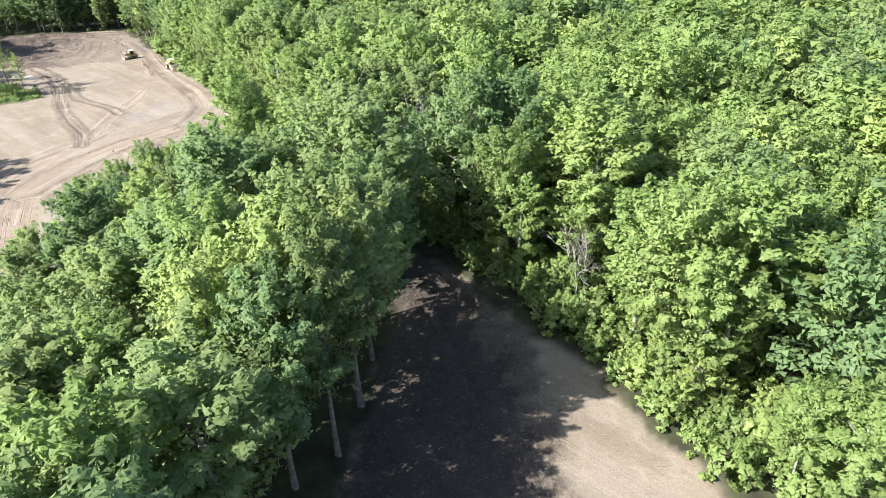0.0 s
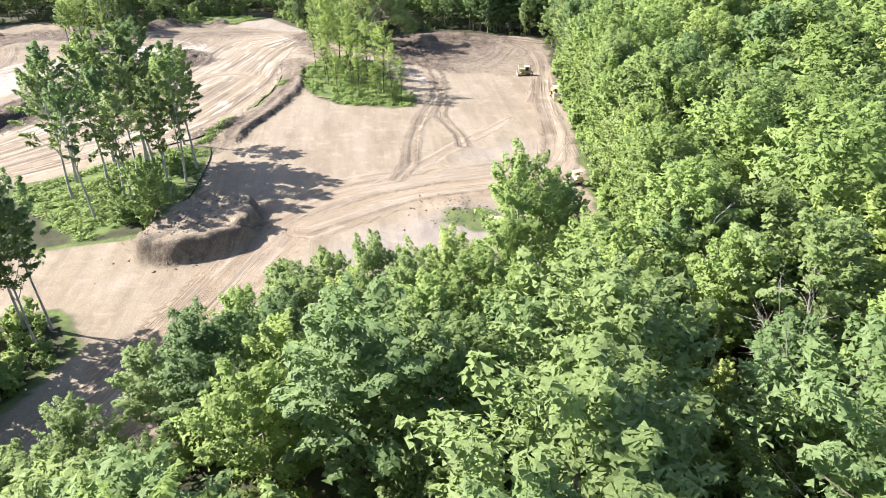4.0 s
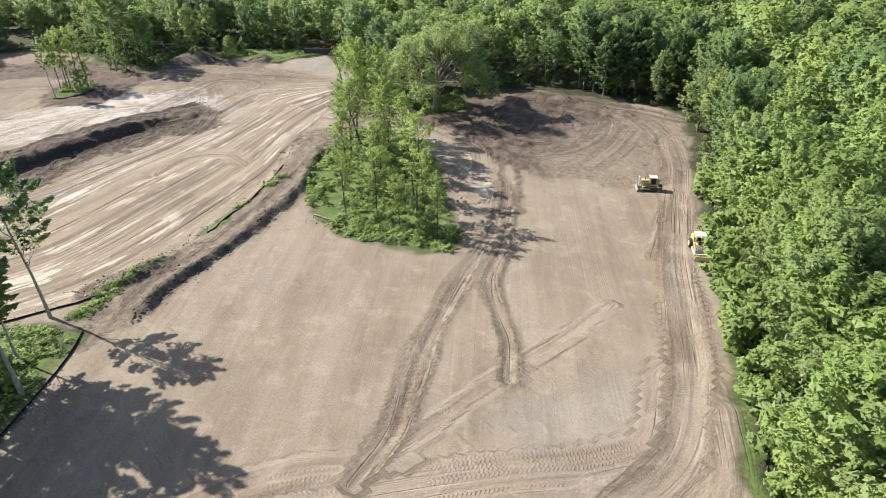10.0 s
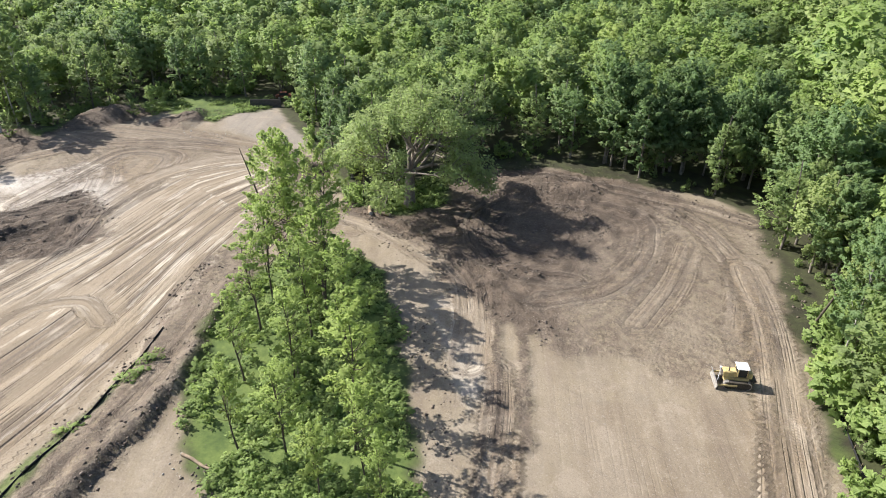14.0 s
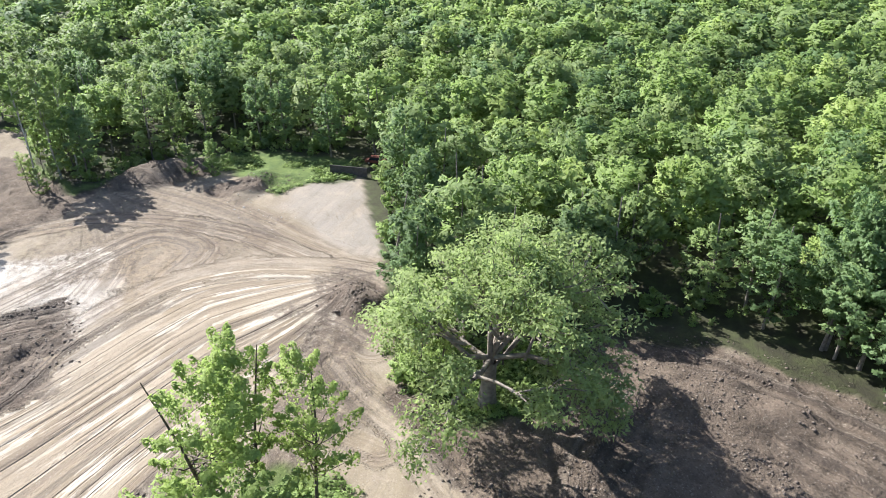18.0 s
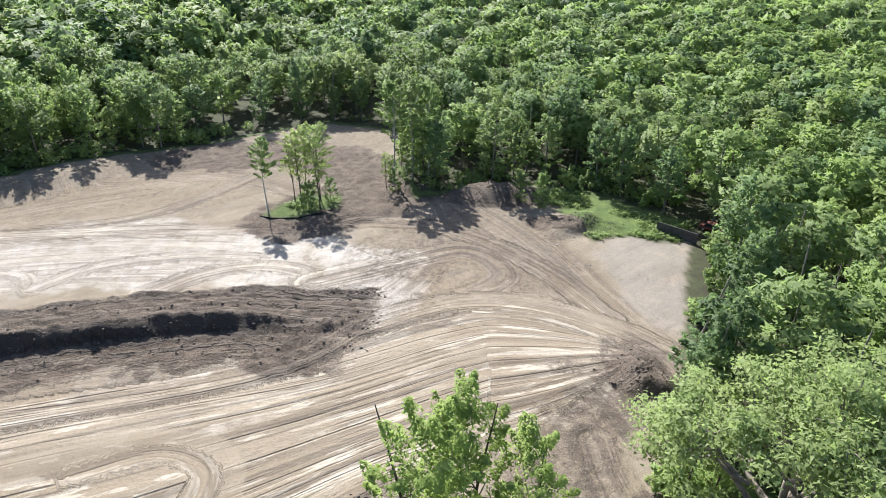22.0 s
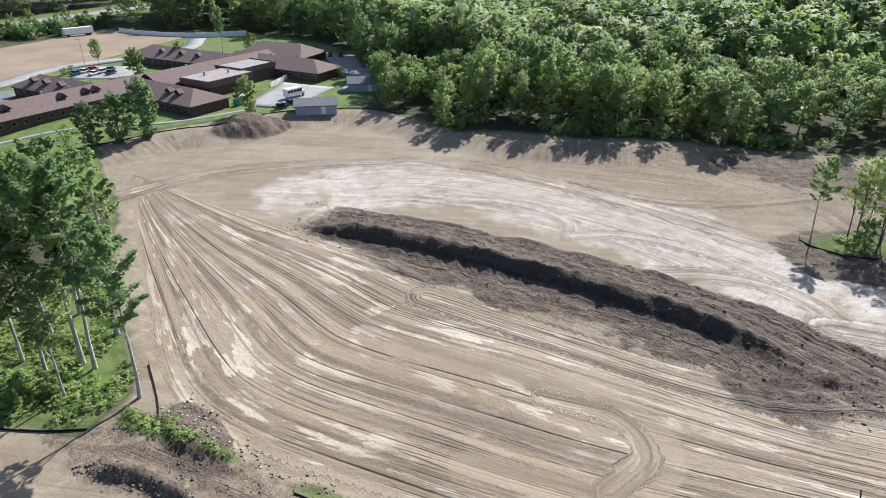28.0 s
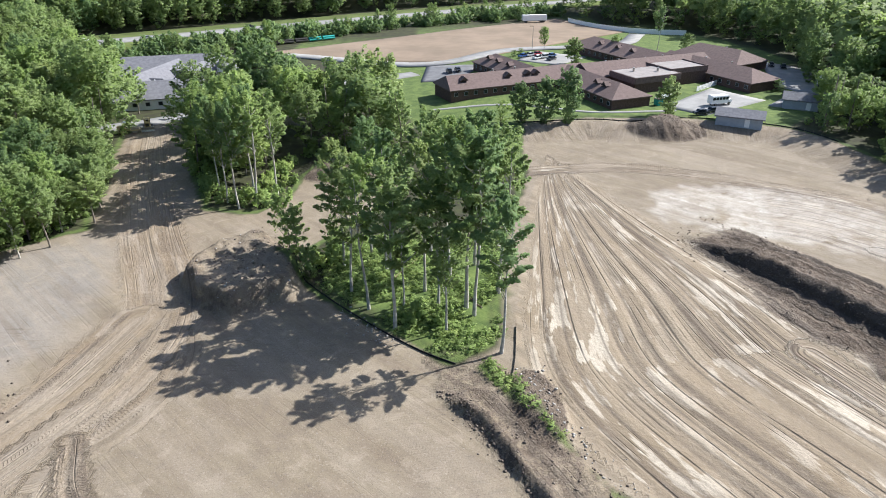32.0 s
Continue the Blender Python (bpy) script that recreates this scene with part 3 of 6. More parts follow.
def ground_material():
    m, n, l, b = material("ground_soils", 0.95)
    nt = m.node_tree
    a = {k: attribute(nt, k) for k in fields}

    def flow(along, across=1.0):
        c = n.new("ShaderNodeCombineXYZ")
        l.new(calc(nt, "MULTIPLY", a["lane"], across), c.inputs[0])
        l.new(calc(nt, "MULTIPLY", a["run"], along), c.inputs[1])
        return c.outputs[0]

    def line(v, width, strength):
        return ramp(nt, calc(nt, "ABSOLUTE", calc(nt, "SUBTRACT", v, 0.5)), width, 0.0, 0.0, strength)
    on = a["trk"]
    streak = grain(nt, 0.4, 3.0, 0.55, flow(0.03))
    ruts = line(grain(nt, 0.36, 1.0, 0.5, flow(0.014)), 0.055, 0.9)
    ruts2 = calc(nt, "MULTIPLY", line(grain(nt, 0.75, 1.0, 0.5, flow(0.02)), 0.045, 0.6), ramp(nt, grain(nt, 0.09, 3.0), 0.42, 0.58))
    wander = grain(nt, 0.5, 2.0, 0.5, flow(0.008, 0.25))
    comb = calc(nt, "FRACT", calc(nt, "ADD", calc(nt, "MULTIPLY", a["lane"], 0.29), calc(nt, "MULTIPLY", wander, 1.6)))
    furrow = calc(nt, "MULTIPLY", calc(nt, "MULTIPLY", line(comb, 0.06, 0.9), ramp(nt, calc(nt, "ADD", a["rows"], calc(nt, "MULTIPLY", a["brown"], 0.5)), 0.0, 0.5, 0.18, 1.0)), ramp(nt, grain(nt, 0.8, 3.0, 0.6, flow(0.06)), 0.36, 0.5, 0.15, 1.0))
    lug = calc(nt, "FRACT", calc(nt, "ADD", calc(nt, "MULTIPLY", a["run"], 2.3), calc(nt, "PINGPONG", calc(nt, "MULTIPLY", a["lane"], 1.6), 0.5)))
    lugs = calc(nt, "MULTIPLY", ramp(nt, lug, 0.55, 0.7, 0.0, 1.0), calc(nt, "MULTIPLY", ramp(nt, grain(nt, 0.7, 1.0, 0.5, flow(0.012)), 0.5, 0.56), ramp(nt, grain(nt, 0.12, 3.0), 0.44, 0.56)))
    lugs = calc(nt, "MULTIPLY", lugs, ramp(nt, a["rows"], 0.6, 0.1, 0.0, 1.0))
    patch = grain(nt, 0.62, 4.0, 0.62, flow(0.13))
    tread = grain(nt, 2.4, 3.0, 0.6, flow(0.5))
    big, mid, small, tiny = grain(nt, 0.05, 4.0), grain(nt, 0.35, 6.0, 0.65), grain(nt, 2.2, 5.0, 0.7), grain(nt, 9.0, 3.0, 0.7)
    tan = mix(nt, ramp(nt, big, 0.35, 0.65), (0.18, 0.147, 0.099), (0.242, 0.201, 0.139))
    tan = mix(nt, ramp(nt, mid, 0.38, 0.72, 0.0, 0.6), tan, (0.15, 0.118, 0.09))
    pale = mix(nt, ramp(nt, mid, 0.3, 0.6), (0.32, 0.29, 0.245), (0.52, 0.485, 0.43))
    base = mix(nt, calc(nt, "MULTIPLY", a["pale"], ramp(nt, grain(nt, 0.11, 6.0, 0.62), 0.38, 0.47)), tan, pale)
    base = mix(nt, calc(nt, "MULTIPLY", a["mud"], ramp(nt, grain(nt, 0.17, 6.0, 0.65), 0.40, 0.52, 0.0, 0.55)), base, mix(nt, ramp(nt, mid, 0.3, 0.65), (0.36, 0.33, 0.285), (0.58, 0.55, 0.50)))
    base = mix(nt, calc(nt, "MULTIPLY", a["rows"], 0.78), base, mix(nt, ramp(nt, streak, 0.36, 0.64), (0.175, 0.134, 0.086), (0.30, 0.24, 0.162)))
    base = mix(nt, a["grey"], base, mix(nt, ramp(nt, mid, 0.3, 0.7), (0.19, 0.18, 0.168), (0.25, 0.238, 0.222)))
    base = mix(nt, calc(nt, "MULTIPLY", a["damp"], 0.7), base, mix(nt, ramp(nt, mid, 0.3, 0.7), (0.165, 0.128, 0.09), (0.205, 0.165, 0.118)))
    base = mix(nt, calc(nt, "MULTIPLY", a["ochre"], ramp(nt, grain(nt, 0.3, 4.0, 0.6, flow(0.06)), 0.36, 0.56, 0.1, 0.9)), base, (0.275, 0.205, 0.125))
    base = mix(nt, calc(nt, "MULTIPLY", a["dust"], ramp(nt, mid, 0.3, 0.6, 0.4, 0.9)), base, (0.37, 0.315, 0.245))
    swept = grain(nt, 0.55, 4.0, 0.62, flow(0.025))
    loose_ = ramp(nt, calc(nt, "ADD", a["rows"], a["brown"]), 0.0, 0.6, 1.0, 0.35)
    base = mix(nt, calc(nt, "MULTIPLY", loose_, ramp(nt, swept, 0.5, 0.7, 0.0, 0.4)), base, (0.30, 0.25, 0.18))
    base = mix(nt, calc(nt, "MULTIPLY", loose_, ramp(nt, swept, 0.46, 0.32, 0.0, 0.4)), base, (0.15, 0.115, 0.085))
    base = mix(nt, calc(nt, "MULTIPLY", on, ramp(nt, a["rows"], 0.0, 0.5, 0.5, 0.25)), base, (0.18, 0.13, 0.086))
    base = mix(nt, calc(nt, "MULTIPLY", on, calc(nt, "MULTIPLY", ramp(nt, patch, 0.53, 0.57, 0.0, 0.9), ramp(nt, grain(nt, 0.07, 3.0), 0.38, 0.52, 0.15, 1.0))), base, mix(nt, ramp(nt, a["pale"], 0.1, 0.35), (0.30, 0.25, 0.19), (0.54, 0.485, 0.395)))
    base = mix(nt, calc(nt, "MULTIPLY", on, ramp(nt, streak, 0.54, 0.66, 0.0, 0.6)), base, mix(nt, a["pale"], (0.29, 0.235, 0.165), (0.38, 0.33, 0.255)))
    torn = calc(nt, "SUBTRACT", grain(nt, 0.9, 6.0, 0.7), 0.5)
    ragged = calc(nt, "MULTIPLY", ramp(nt, calc(nt, "ADD", a["brown"], calc(nt, "MULTIPLY", torn, 1.5)), 0.3, 0.62), ramp(nt, a["brown"], 0.0, 0.6, 0.3, 0.95))
    # black soil of the ridge, together with the shade painted into the ground
    sod_shade = calc(nt, "MULTIPLY", ramp(nt, calc(nt, "ADD", a["peat_shade"], calc(nt, "MULTIPLY", torn, 1.3)), 0.36, 0.52), ramp(nt, a["peat_shade"], 0.0, 0.5, 0.3, 1.0))
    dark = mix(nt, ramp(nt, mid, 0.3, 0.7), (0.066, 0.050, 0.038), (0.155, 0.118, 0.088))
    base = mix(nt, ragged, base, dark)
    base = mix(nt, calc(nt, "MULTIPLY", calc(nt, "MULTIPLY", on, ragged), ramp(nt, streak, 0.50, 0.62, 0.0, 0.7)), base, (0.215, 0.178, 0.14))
    base = mix(nt, sod_shade, base, mix(nt, small, (0.032, 0.026, 0.021), (0.085, 0.068, 0.055)))
    base = mix(nt, calc(nt, "MULTIPLY", on, ramp(nt, streak, 0.45, 0.33, 0.0, 0.5)), base, (0.115, 0.088, 0.066))
    base = mix(nt, calc(nt, "MULTIPLY", on, calc(nt, "MAXIMUM", furrow, calc(nt, "MULTIPLY", calc(nt, "MAXIMUM", ruts, ruts2), ramp(nt, calc(nt, "ADD", a["mud"], calc(nt, "ADD", a["rows"], a["brown"])), 0.0, 0.5, 0.6, 0.9)))), base, mix(nt, a["brown"], (0.07, 0.054, 0.042), (0.038, 0.03, 0.025)))
    base = mix(nt, calc(nt, "MULTIPLY", on, ramp(nt, tread, 0.46, 0.36, 0.0, 0.25)), base, (0.12, 0.094, 0.074))
    base = mix(nt, calc(nt, "MULTIPLY", on, calc(nt, "MULTIPLY", lugs, 0.55)), base, (0.10, 0.078, 0.06))
    soft = grain(nt, 0.16, 5.0, 0.6, flow(0.25))
    dry = calc(nt, "MULTIPLY", calc(nt, "SUBTRACT", 1.0, a["brown"], True), ramp(nt, a["rows"], 0.0, 0.6, 1.0, 0.4))
    turn_ = n.new("ShaderNodeMapping")
    turn_.inputs["Rotation"].default_value, turn_.inputs["Scale"].default_value = (0, 0, radians(-62)), (0.32, 2.6, 1.0)
    l.new(n.new("ShaderNodeTexCoord").outputs["Object"], turn_.inputs["Vector"])
    ticks = calc(nt, "MULTIPLY", ramp(nt, grain(nt, 0.9, 2.0, 0.5, turn_.outputs[0]), 0.62, 0.68, 0.0, 0.6), ramp(nt, grain(nt, 0.055, 2.0), 0.5, 0.58))
    base = mix(nt, calc(nt, "MULTIPLY", ticks, calc(nt, "MULTIPLY", dry, ramp(nt, a["rows"], 0.5, 0.0, 0.2, 1.0))), base, (0.12, 0.095, 0.073))
    mottle = grain(nt, 0.28, 5.0, 0.68, None, 0.8)
    base = mix(nt, calc(nt, "MULTIPLY", dry, ramp(nt, mottle, 0.52, 0.66, 0.0, 0.38)), base, (0.33, 0.28, 0.215))
    base = mix(nt, calc(nt, "MULTIPLY", dry, ramp(nt, mottle, 0.46, 0.34, 0.0, 0.34)), base, (0.15, 0.125, 0.10))
    base = mix(nt, calc(nt, "MULTIPLY", dry, ramp(nt, soft, 0.40, 0.62, 0.0, 0.35)), base, (0.31, 0.265, 0.21))
    base = mix(nt, calc(nt, "MULTIPLY", dry, ramp(nt, soft, 0.46, 0.34, 0.0, 0.35)), base, (0.165, 0.13, 0.10))
    base = mix(nt, calc(nt, "MULTIPLY", dry, ramp(nt, small, 0.42, 0.7, 0.0, 0.22)), base, (0.15, 0.125, 0.10))
    base = mix(nt, ramp(nt, tiny, 0.46, 0.34, 0.0, 0.45), base, (0.09, 0.073, 0.06))
    base = mix(nt, calc(nt, "MULTIPLY", calc(nt, "ADD", dry, 0.25), ramp(nt, tiny, 0.56, 0.70, 0.0, 0.4)), base, (0.36, 0.31, 0.25))
    specks = grain(nt, 4.5, 2.0, 0.5)
    base = mix(nt, calc(nt, "MULTIPLY", a["clod"], ramp(nt, specks, 0.58, 0.66, 0.0, 0.55)), base, (0.05, 0.04, 0.033))
    base = mix(nt, ramp(nt, specks, 0.64, 0.70, 0.0, 0.4), base, (0.08, 0.064, 0.052))
    base = mix(nt, ramp(nt, specks, 0.36, 0.30, 0.0, 0.4), base, (0.36, 0.32, 0.27))
    turf = mix(nt, ramp(nt, mid, 0.3, 0.7), (0.065, 0.10, 0.028), (0.14, 0.185, 0.05))
    turf = mix(nt, ramp(nt, small, 0.4, 0.7, 0.0, 0.5), turf, (0.05, 0.085, 0.022))
    litter = mix(nt, ramp(nt, mid, 0.3, 0.7), (0.032, 0.03, 0.019), (0.055, 0.062, 0.026))
    c = mix(nt, a["soil"], litter, base)
    c = mix(nt, a["grass"], c, turf)
    l.new(c, b.inputs["Base Color"])
    h = calc(nt, "ADD", calc(nt, "MULTIPLY", small, calc(nt, "MULTIPLY", a["clod"], 0.6)), calc(nt, "MULTIPLY", calc(nt, "SUBTRACT", tread, calc(nt, "MAXIMUM", calc(nt, "MULTIPLY", lugs, 0.5), calc(nt, "MAXIMUM", furrow, ruts2))), calc(nt, "MULTIPLY", on, 0.6)))
    h = calc(nt, "ADD", h, calc(nt, "MULTIPLY", grain(nt, 1.1, 6.0, 0.7), calc(nt, "MULTIPLY", a["clod"], 1.6)))
    bump(nt, b, h, 1.0, 0.25)
    return m


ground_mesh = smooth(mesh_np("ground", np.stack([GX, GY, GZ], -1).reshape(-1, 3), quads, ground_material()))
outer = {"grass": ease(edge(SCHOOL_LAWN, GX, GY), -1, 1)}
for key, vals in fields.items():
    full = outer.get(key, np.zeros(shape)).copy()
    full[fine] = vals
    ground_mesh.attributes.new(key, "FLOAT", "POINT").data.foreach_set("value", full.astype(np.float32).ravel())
tagged(new("ground", ground_mesh), "graded tan and brown earth with wheel tracks and grass", "ground", kind="structure")

# ---- trees ----
def leaves(rs, at, out, along_, size, loose=0.55):
    """One leaf spray at each place, its face turned roughly the way it is told and its tip along the twig."""
    n = len(at)
    nor = out + rs.normal(0, loose, (n, 3))
    nor /= np.linalg.norm(nor, axis=1)[:, None] + 1e-9
    d = along_ + rs.normal(0, 0.55, (n, 3))
    d -= nor * np.sum(d * nor, axis=1)[:, None]
    d /= np.linalg.norm(d, axis=1)[:, None] + 1e-9
    side = np.cross(nor, d)
    ln = size * rs.uniform(0.55, 1.45, n)[:, None]
    wide = rs.uniform(0.26, 0.42, n)[:, None]
    a = at - d * ln * 0.5
    v = np.stack([a + side * ln * wide + nor * ln * 0.1, a - side * ln * wide, a + d * ln * 1.05], 1)
    return v.reshape(-1, 3), np.arange(3 * n).reshape(-1, 3)


def rounding(v, f, k):
    """Normals of leaves, turned by the share k towards the crown's own round shape."""
    lo, hi = v.min(0), v.max(0)
    out = (v - (lo + (hi - lo) * (0.5, 0.5, 0.3))) / (hi - lo)
    out /= np.linalg.norm(out, axis=1)[:, None] + 1e-9
    face = np.cross(v[f[:, 1]] - v[f[:, 0]], v[f[:, 2]] - v[f[:, 0]])
    face /= np.linalg.norm(face, axis=1)[:, None] + 1e-9
    nor = k * out + (1 - k) * np.repeat(face, 3, axis=0)
    return (nor / (np.linalg.norm(nor, axis=1)[:, None] + 1e-9)).astype(np.float32)


def soften(me, nor):
    me.attributes.new("custom_normal", "FLOAT_VECTOR", "POINT").data.foreach_set("vector", np.ascontiguousarray(nor, np.float32).ravel())
    return smooth(me)


def plumes(rs, n, h, radius, low, count, fat=0.3, top_only=False, rise=0.6, ragged=0.45):
    """Places, faces and ways of leaves on the leafy branch ends of a crown, and where those branches begin."""
    u = (np.arange(count) + rs.rand(count)) / count
    u = 0.3 + 0.7 * u ** 0.85 if top_only else u ** 0.85
    w = np.arange(count) * 2.4 + rs.uniform(-0.8, 0.8, count)
    prof = np.interp(u, [0, 0.12, 0.35, 0.6, 0.82, 1.0], [0.5, 0.85, 1.0, 0.96, 0.78, 0.3])
    lop = 1 + 0.22 * np.cos(w - rs.uniform(0, 6.28)) + 0.12 * np.cos(2 * w - rs.uniform(0, 6.28))
    r = radius * prof * lop * rs.choice([ragged, 0.85, 0.97, 1.08], count, p=[0.18, 0.3, 0.34, 0.18])
    z = h * low + h * (1 - low) * u * rs.uniform(0.93, 1.03, count)
    tip = np.stack([r * np.cos(w), r * np.sin(w), z], -1)
    way = np.stack([np.cos(w) * (0.25 + prof), np.sin(w) * (0.25 + prof), rise + 1.1 * u ** 2], -1) + rs.normal(0, 0.16, (count, 3))
    way /= np.linalg.norm(way, axis=1)[:, None]
    ln = radius * rs.uniform(0.4, 0.85, count)
    base = tip - way * ln[:, None]
    pick = rs.choice(count, n, p=ln / ln.sum())
    t = rs.rand(n) ** 0.75
    off = rs.normal(0, 1, (n, 3))
    off -= way[pick] * np.sum(off * way[pick], axis=1)[:, None]
    off /= np.linalg.norm(off, axis=1)[:, None] + 1e-9
    off[:, 2] = np.where(off[:, 2] < -0.55, -off[:, 2], off[:, 2])
    girth = ln[pick] * fat * (0.18 + (1 - t) ** 0.7) * rs.rand(n) ** 0.45
    at = base[pick] + way[pick] * (ln[pick] * t)[:, None] + off * girth[:, None]
    at[:, 2] = np.maximum(at[:, 2], 0.12)
    return at, off * 0.75 + way[pick] * 0.35 + (0, 0, 0.55), way[pick] + off * 0.4, base


def trunk_of(rs, h, low, cs, thick, limbs, sides, lean=0.02):
    lean = rs.normal(0, lean, 2)
    n = 7
    zs = np.linspace(-0.4, h * 0.88, n)
    pts = np.stack([lean[0] * zs + 0.12 * np.sin(zs * 0.4), lean[1] * zs + 0.12 * np.cos(zs * 0.33) - 0.12, zs], -1)
    rad = thick * np.linspace(1.0, 0.14, n) ** 0.85
    rad[0] *= 1.35
    parts = [tube(pts, rad, sides)]
    for c in cs[::max(1, len(cs) // max(1, limbs))][:limbs]:
        z0 = max(h * low * 0.7, min(h * 0.8, c[2] - rs.uniform(1.0, 3.0)))
        k = np.clip((z0 + 0.4) / (h * 0.88 + 0.4), 0, 1)
        p0 = np.array([np.interp(z0, zs, pts[:, 0]), np.interp(z0, zs, pts[:, 1]), z0])
        mid = p0 * 0.5 + c * 0.5 + (0, 0, -0.25)
        parts.append(tube([p0, mid, c], [thick * (1 - 0.8 * k) * 0.6, thick * 0.26, thick * 0.1], max(4, sides - 2)))
    return join(parts)


def tree_kind(seed, h, radius, low, count, n, size, thick, leaf, bark, limbs=14, sides=7, fat=0.3, lean=0.02, rise=0.6):
    rs = np.random.RandomState(seed)
    at, out, way, base = plumes(rs, n, h, radius, low, count, fat, False, rise)
    v, f = leaves(rs, at, out, way, size)
    tv, tf = trunk_of(rs, h, low, base, thick, limbs, sides, lean)
    return smooth(mesh_np("trunk", tv, tf, bark)), soften(mesh_np("crown", v, f, leaf), rounding(v, f, 0.55))


KINDS = {}
for i in range(5):
    KINDS["maple", i] = tree_kind(100 + i, 20.5, 5.3, 0.24 + 0.04 * i, 84, 9500, 0.40, 0.24, (LEAF_MAPLE, LEAF_DARK, LEAF_MAPLE, LEAF_BRIGHT, LEAF_MAPLE)[i], BARK)
    KINDS["aspen", i] = tree_kind(140 + i, 20.0, 4.8, 0.18 + 0.05 * i, 78, 8500, 0.38, 0.18, LEAF_BRIGHT, BARK_PALE)
    KINDS["slender", i] = tree_kind(160 + i, 22.0, 3.1, 0.42 + 0.02 * i, 42, 4600, 0.36, 0.18, (LEAF_MAPLE, LEAF_DARK, LEAF_MAPLE, LEAF_DARK, LEAF_BRIGHT)[i], BARK_PALE, 18, 7, 0.32, 0.03)
    KINDS["sapling", i] = tree_kind(180 + i, 8.0, 2.1, 0.05, 34, 2800, 0.27, 0.07, (LEAF_BRIGHT, LEAF_MAPLE)[i % 2], BARK, 6, 5, 0.36)
    KINDS["young", i] = tree_kind(190 + i, 17.0, 3.0, 0.36, 34, 2300, 0.27, 0.13, LEAF_LIME, BARK_DARK, 26, 6, 0.34, 0.06, 0.25)
    KINDS["airy", i] = tree_kind(170 + i, 21.0, 3.7, 0.36, 46, 6500, 0.28, 0.2, LEAF_LIME, BARK_DARK, 26, 7, 0.32, 0.08, 0.9)
    KINDS["grown", i] = tree_kind(195 + i, 25.0, 5.8, 0.42, 90, 10500, 0.42, 0.3, (LEAF_MAPLE, LEAF_MAPLE, LEAF_DARK, LEAF_MAPLE, LEAF_BRIGHT)[i], BARK)


def branching(q, start, way, ln, r, depth, forks, spread, tubes, ends, lift=0.1):
    """Limbs that fork; ends collects the tips for leaves."""
    e = start + way * ln
    mid = (start + e) / 2 + q.normal(0, 0.06 * ln, 3)
    tubes.append(tube([start, mid, e], [r, r * 0.82, r * 0.6], 7 if depth > 1 else 5))
    if depth < 3:
        ends.append(e)
    if depth:
        for j in range(forks):
            nd = way + q.normal(0, spread, 3) + (0, 0, lift)
            k = q.uniform(0.55, 1.0)
            branching(q, start + (e - start) * k, nd / np.linalg.norm(nd), ln * q.uniform(0.62, 0.85), r * 0.58, depth - 1, forks, spread, tubes, ends, lift)


def oak_kind(seed, n):
    q = np.random.RandomState(seed)
    tubes, ends = [tube([(0, 0, -0.4), (0.1, 0, 2.2), (0.1, 0.1, 4.6)], [0.85, 0.6, 0.52], 10)], []
    for j in range(10):
        w = j * 0.785 + q.uniform(-0.3, 0.3)
        up = (0.22, 1.3, 0.5, 1.6, 0.3, 1.0, 0.4, 1.9, 3.2, 5.0)[j] + q.uniform(-0.1, 0.1)
        d = np.array((math.cos(w), math.sin(w), up))
        branching(q, np.array((0.1, 0.1, q.uniform(3.4, 5.0))), d / np.linalg.norm(d), 5.0, 0.25, 3, 3, 0.42, tubes, ends, 0.06)
    ends = np.array(ends)
    pick = q.randint(0, len(ends), n)
    d = q.normal(0, 1, (n, 3))
    d /= np.linalg.norm(d, axis=1)[:, None]
    at = ends[pick] + d * (q.uniform(0.1, 1.3, n) ** 0.8)[:, None] * (1.1, 1.1, 0.6)
    v, f = leaves(q, at, d * 0.5 + (0, 0, 0.7), d, 0.28)
    return smooth(mesh_np("trunk", *join(tubes), BARK)), soften(mesh_np("crown", v, f, LEAF_MAPLE), rounding(v, f, 0.4))


KINDS["oak", 0] = oak_kind(211, 32000)
for i in range(3):
    KINDS["garden", i] = tree_kind(230 + i, 11.0, 3.3, 0.06, 56, 4600, 0.40, 0.16, (LEAF_DARK, LEAF_MAPLE, LEAF_DARK)[i], BARK, 8, 6, 0.36)
TREE_LABEL = {"airy": "tall leaning tree with dark trunk and airy yellow-green crown", "garden": "planted shade tree with a dense dark green crown", "maple": "tall broadleaf tree with a full green crown", "aspen": "tall tree with a light yellow-green crown",
              "slender": "tall slender tree, pale bare trunk and high airy crown", "sapling": "small leafy sapling at the wood's edge",
              "grown": "tall forest tree with bare lower trunk and wide crown", "young": "slim light green tree in the uncut island", "oak": "large spreading oak with thick crooked limbs"}


def plant(kind, i, x, y, scale, turn, wide=1.0, group="woodland trees", name="tree"):
    trunk, crown = KINDS[kind, i]
    t = new(name)
    t.matrix_world = pose(x, y, ground_z(x, y) - 0.1, 0, 0, turn) @ Matrix.Diagonal((scale * wide, scale * wide, scale, 1))
    new("trunk", trunk).parent = t
    new("crown", crown).parent = t
    return tagged(t, TREE_LABEL[kind], "tree", group)


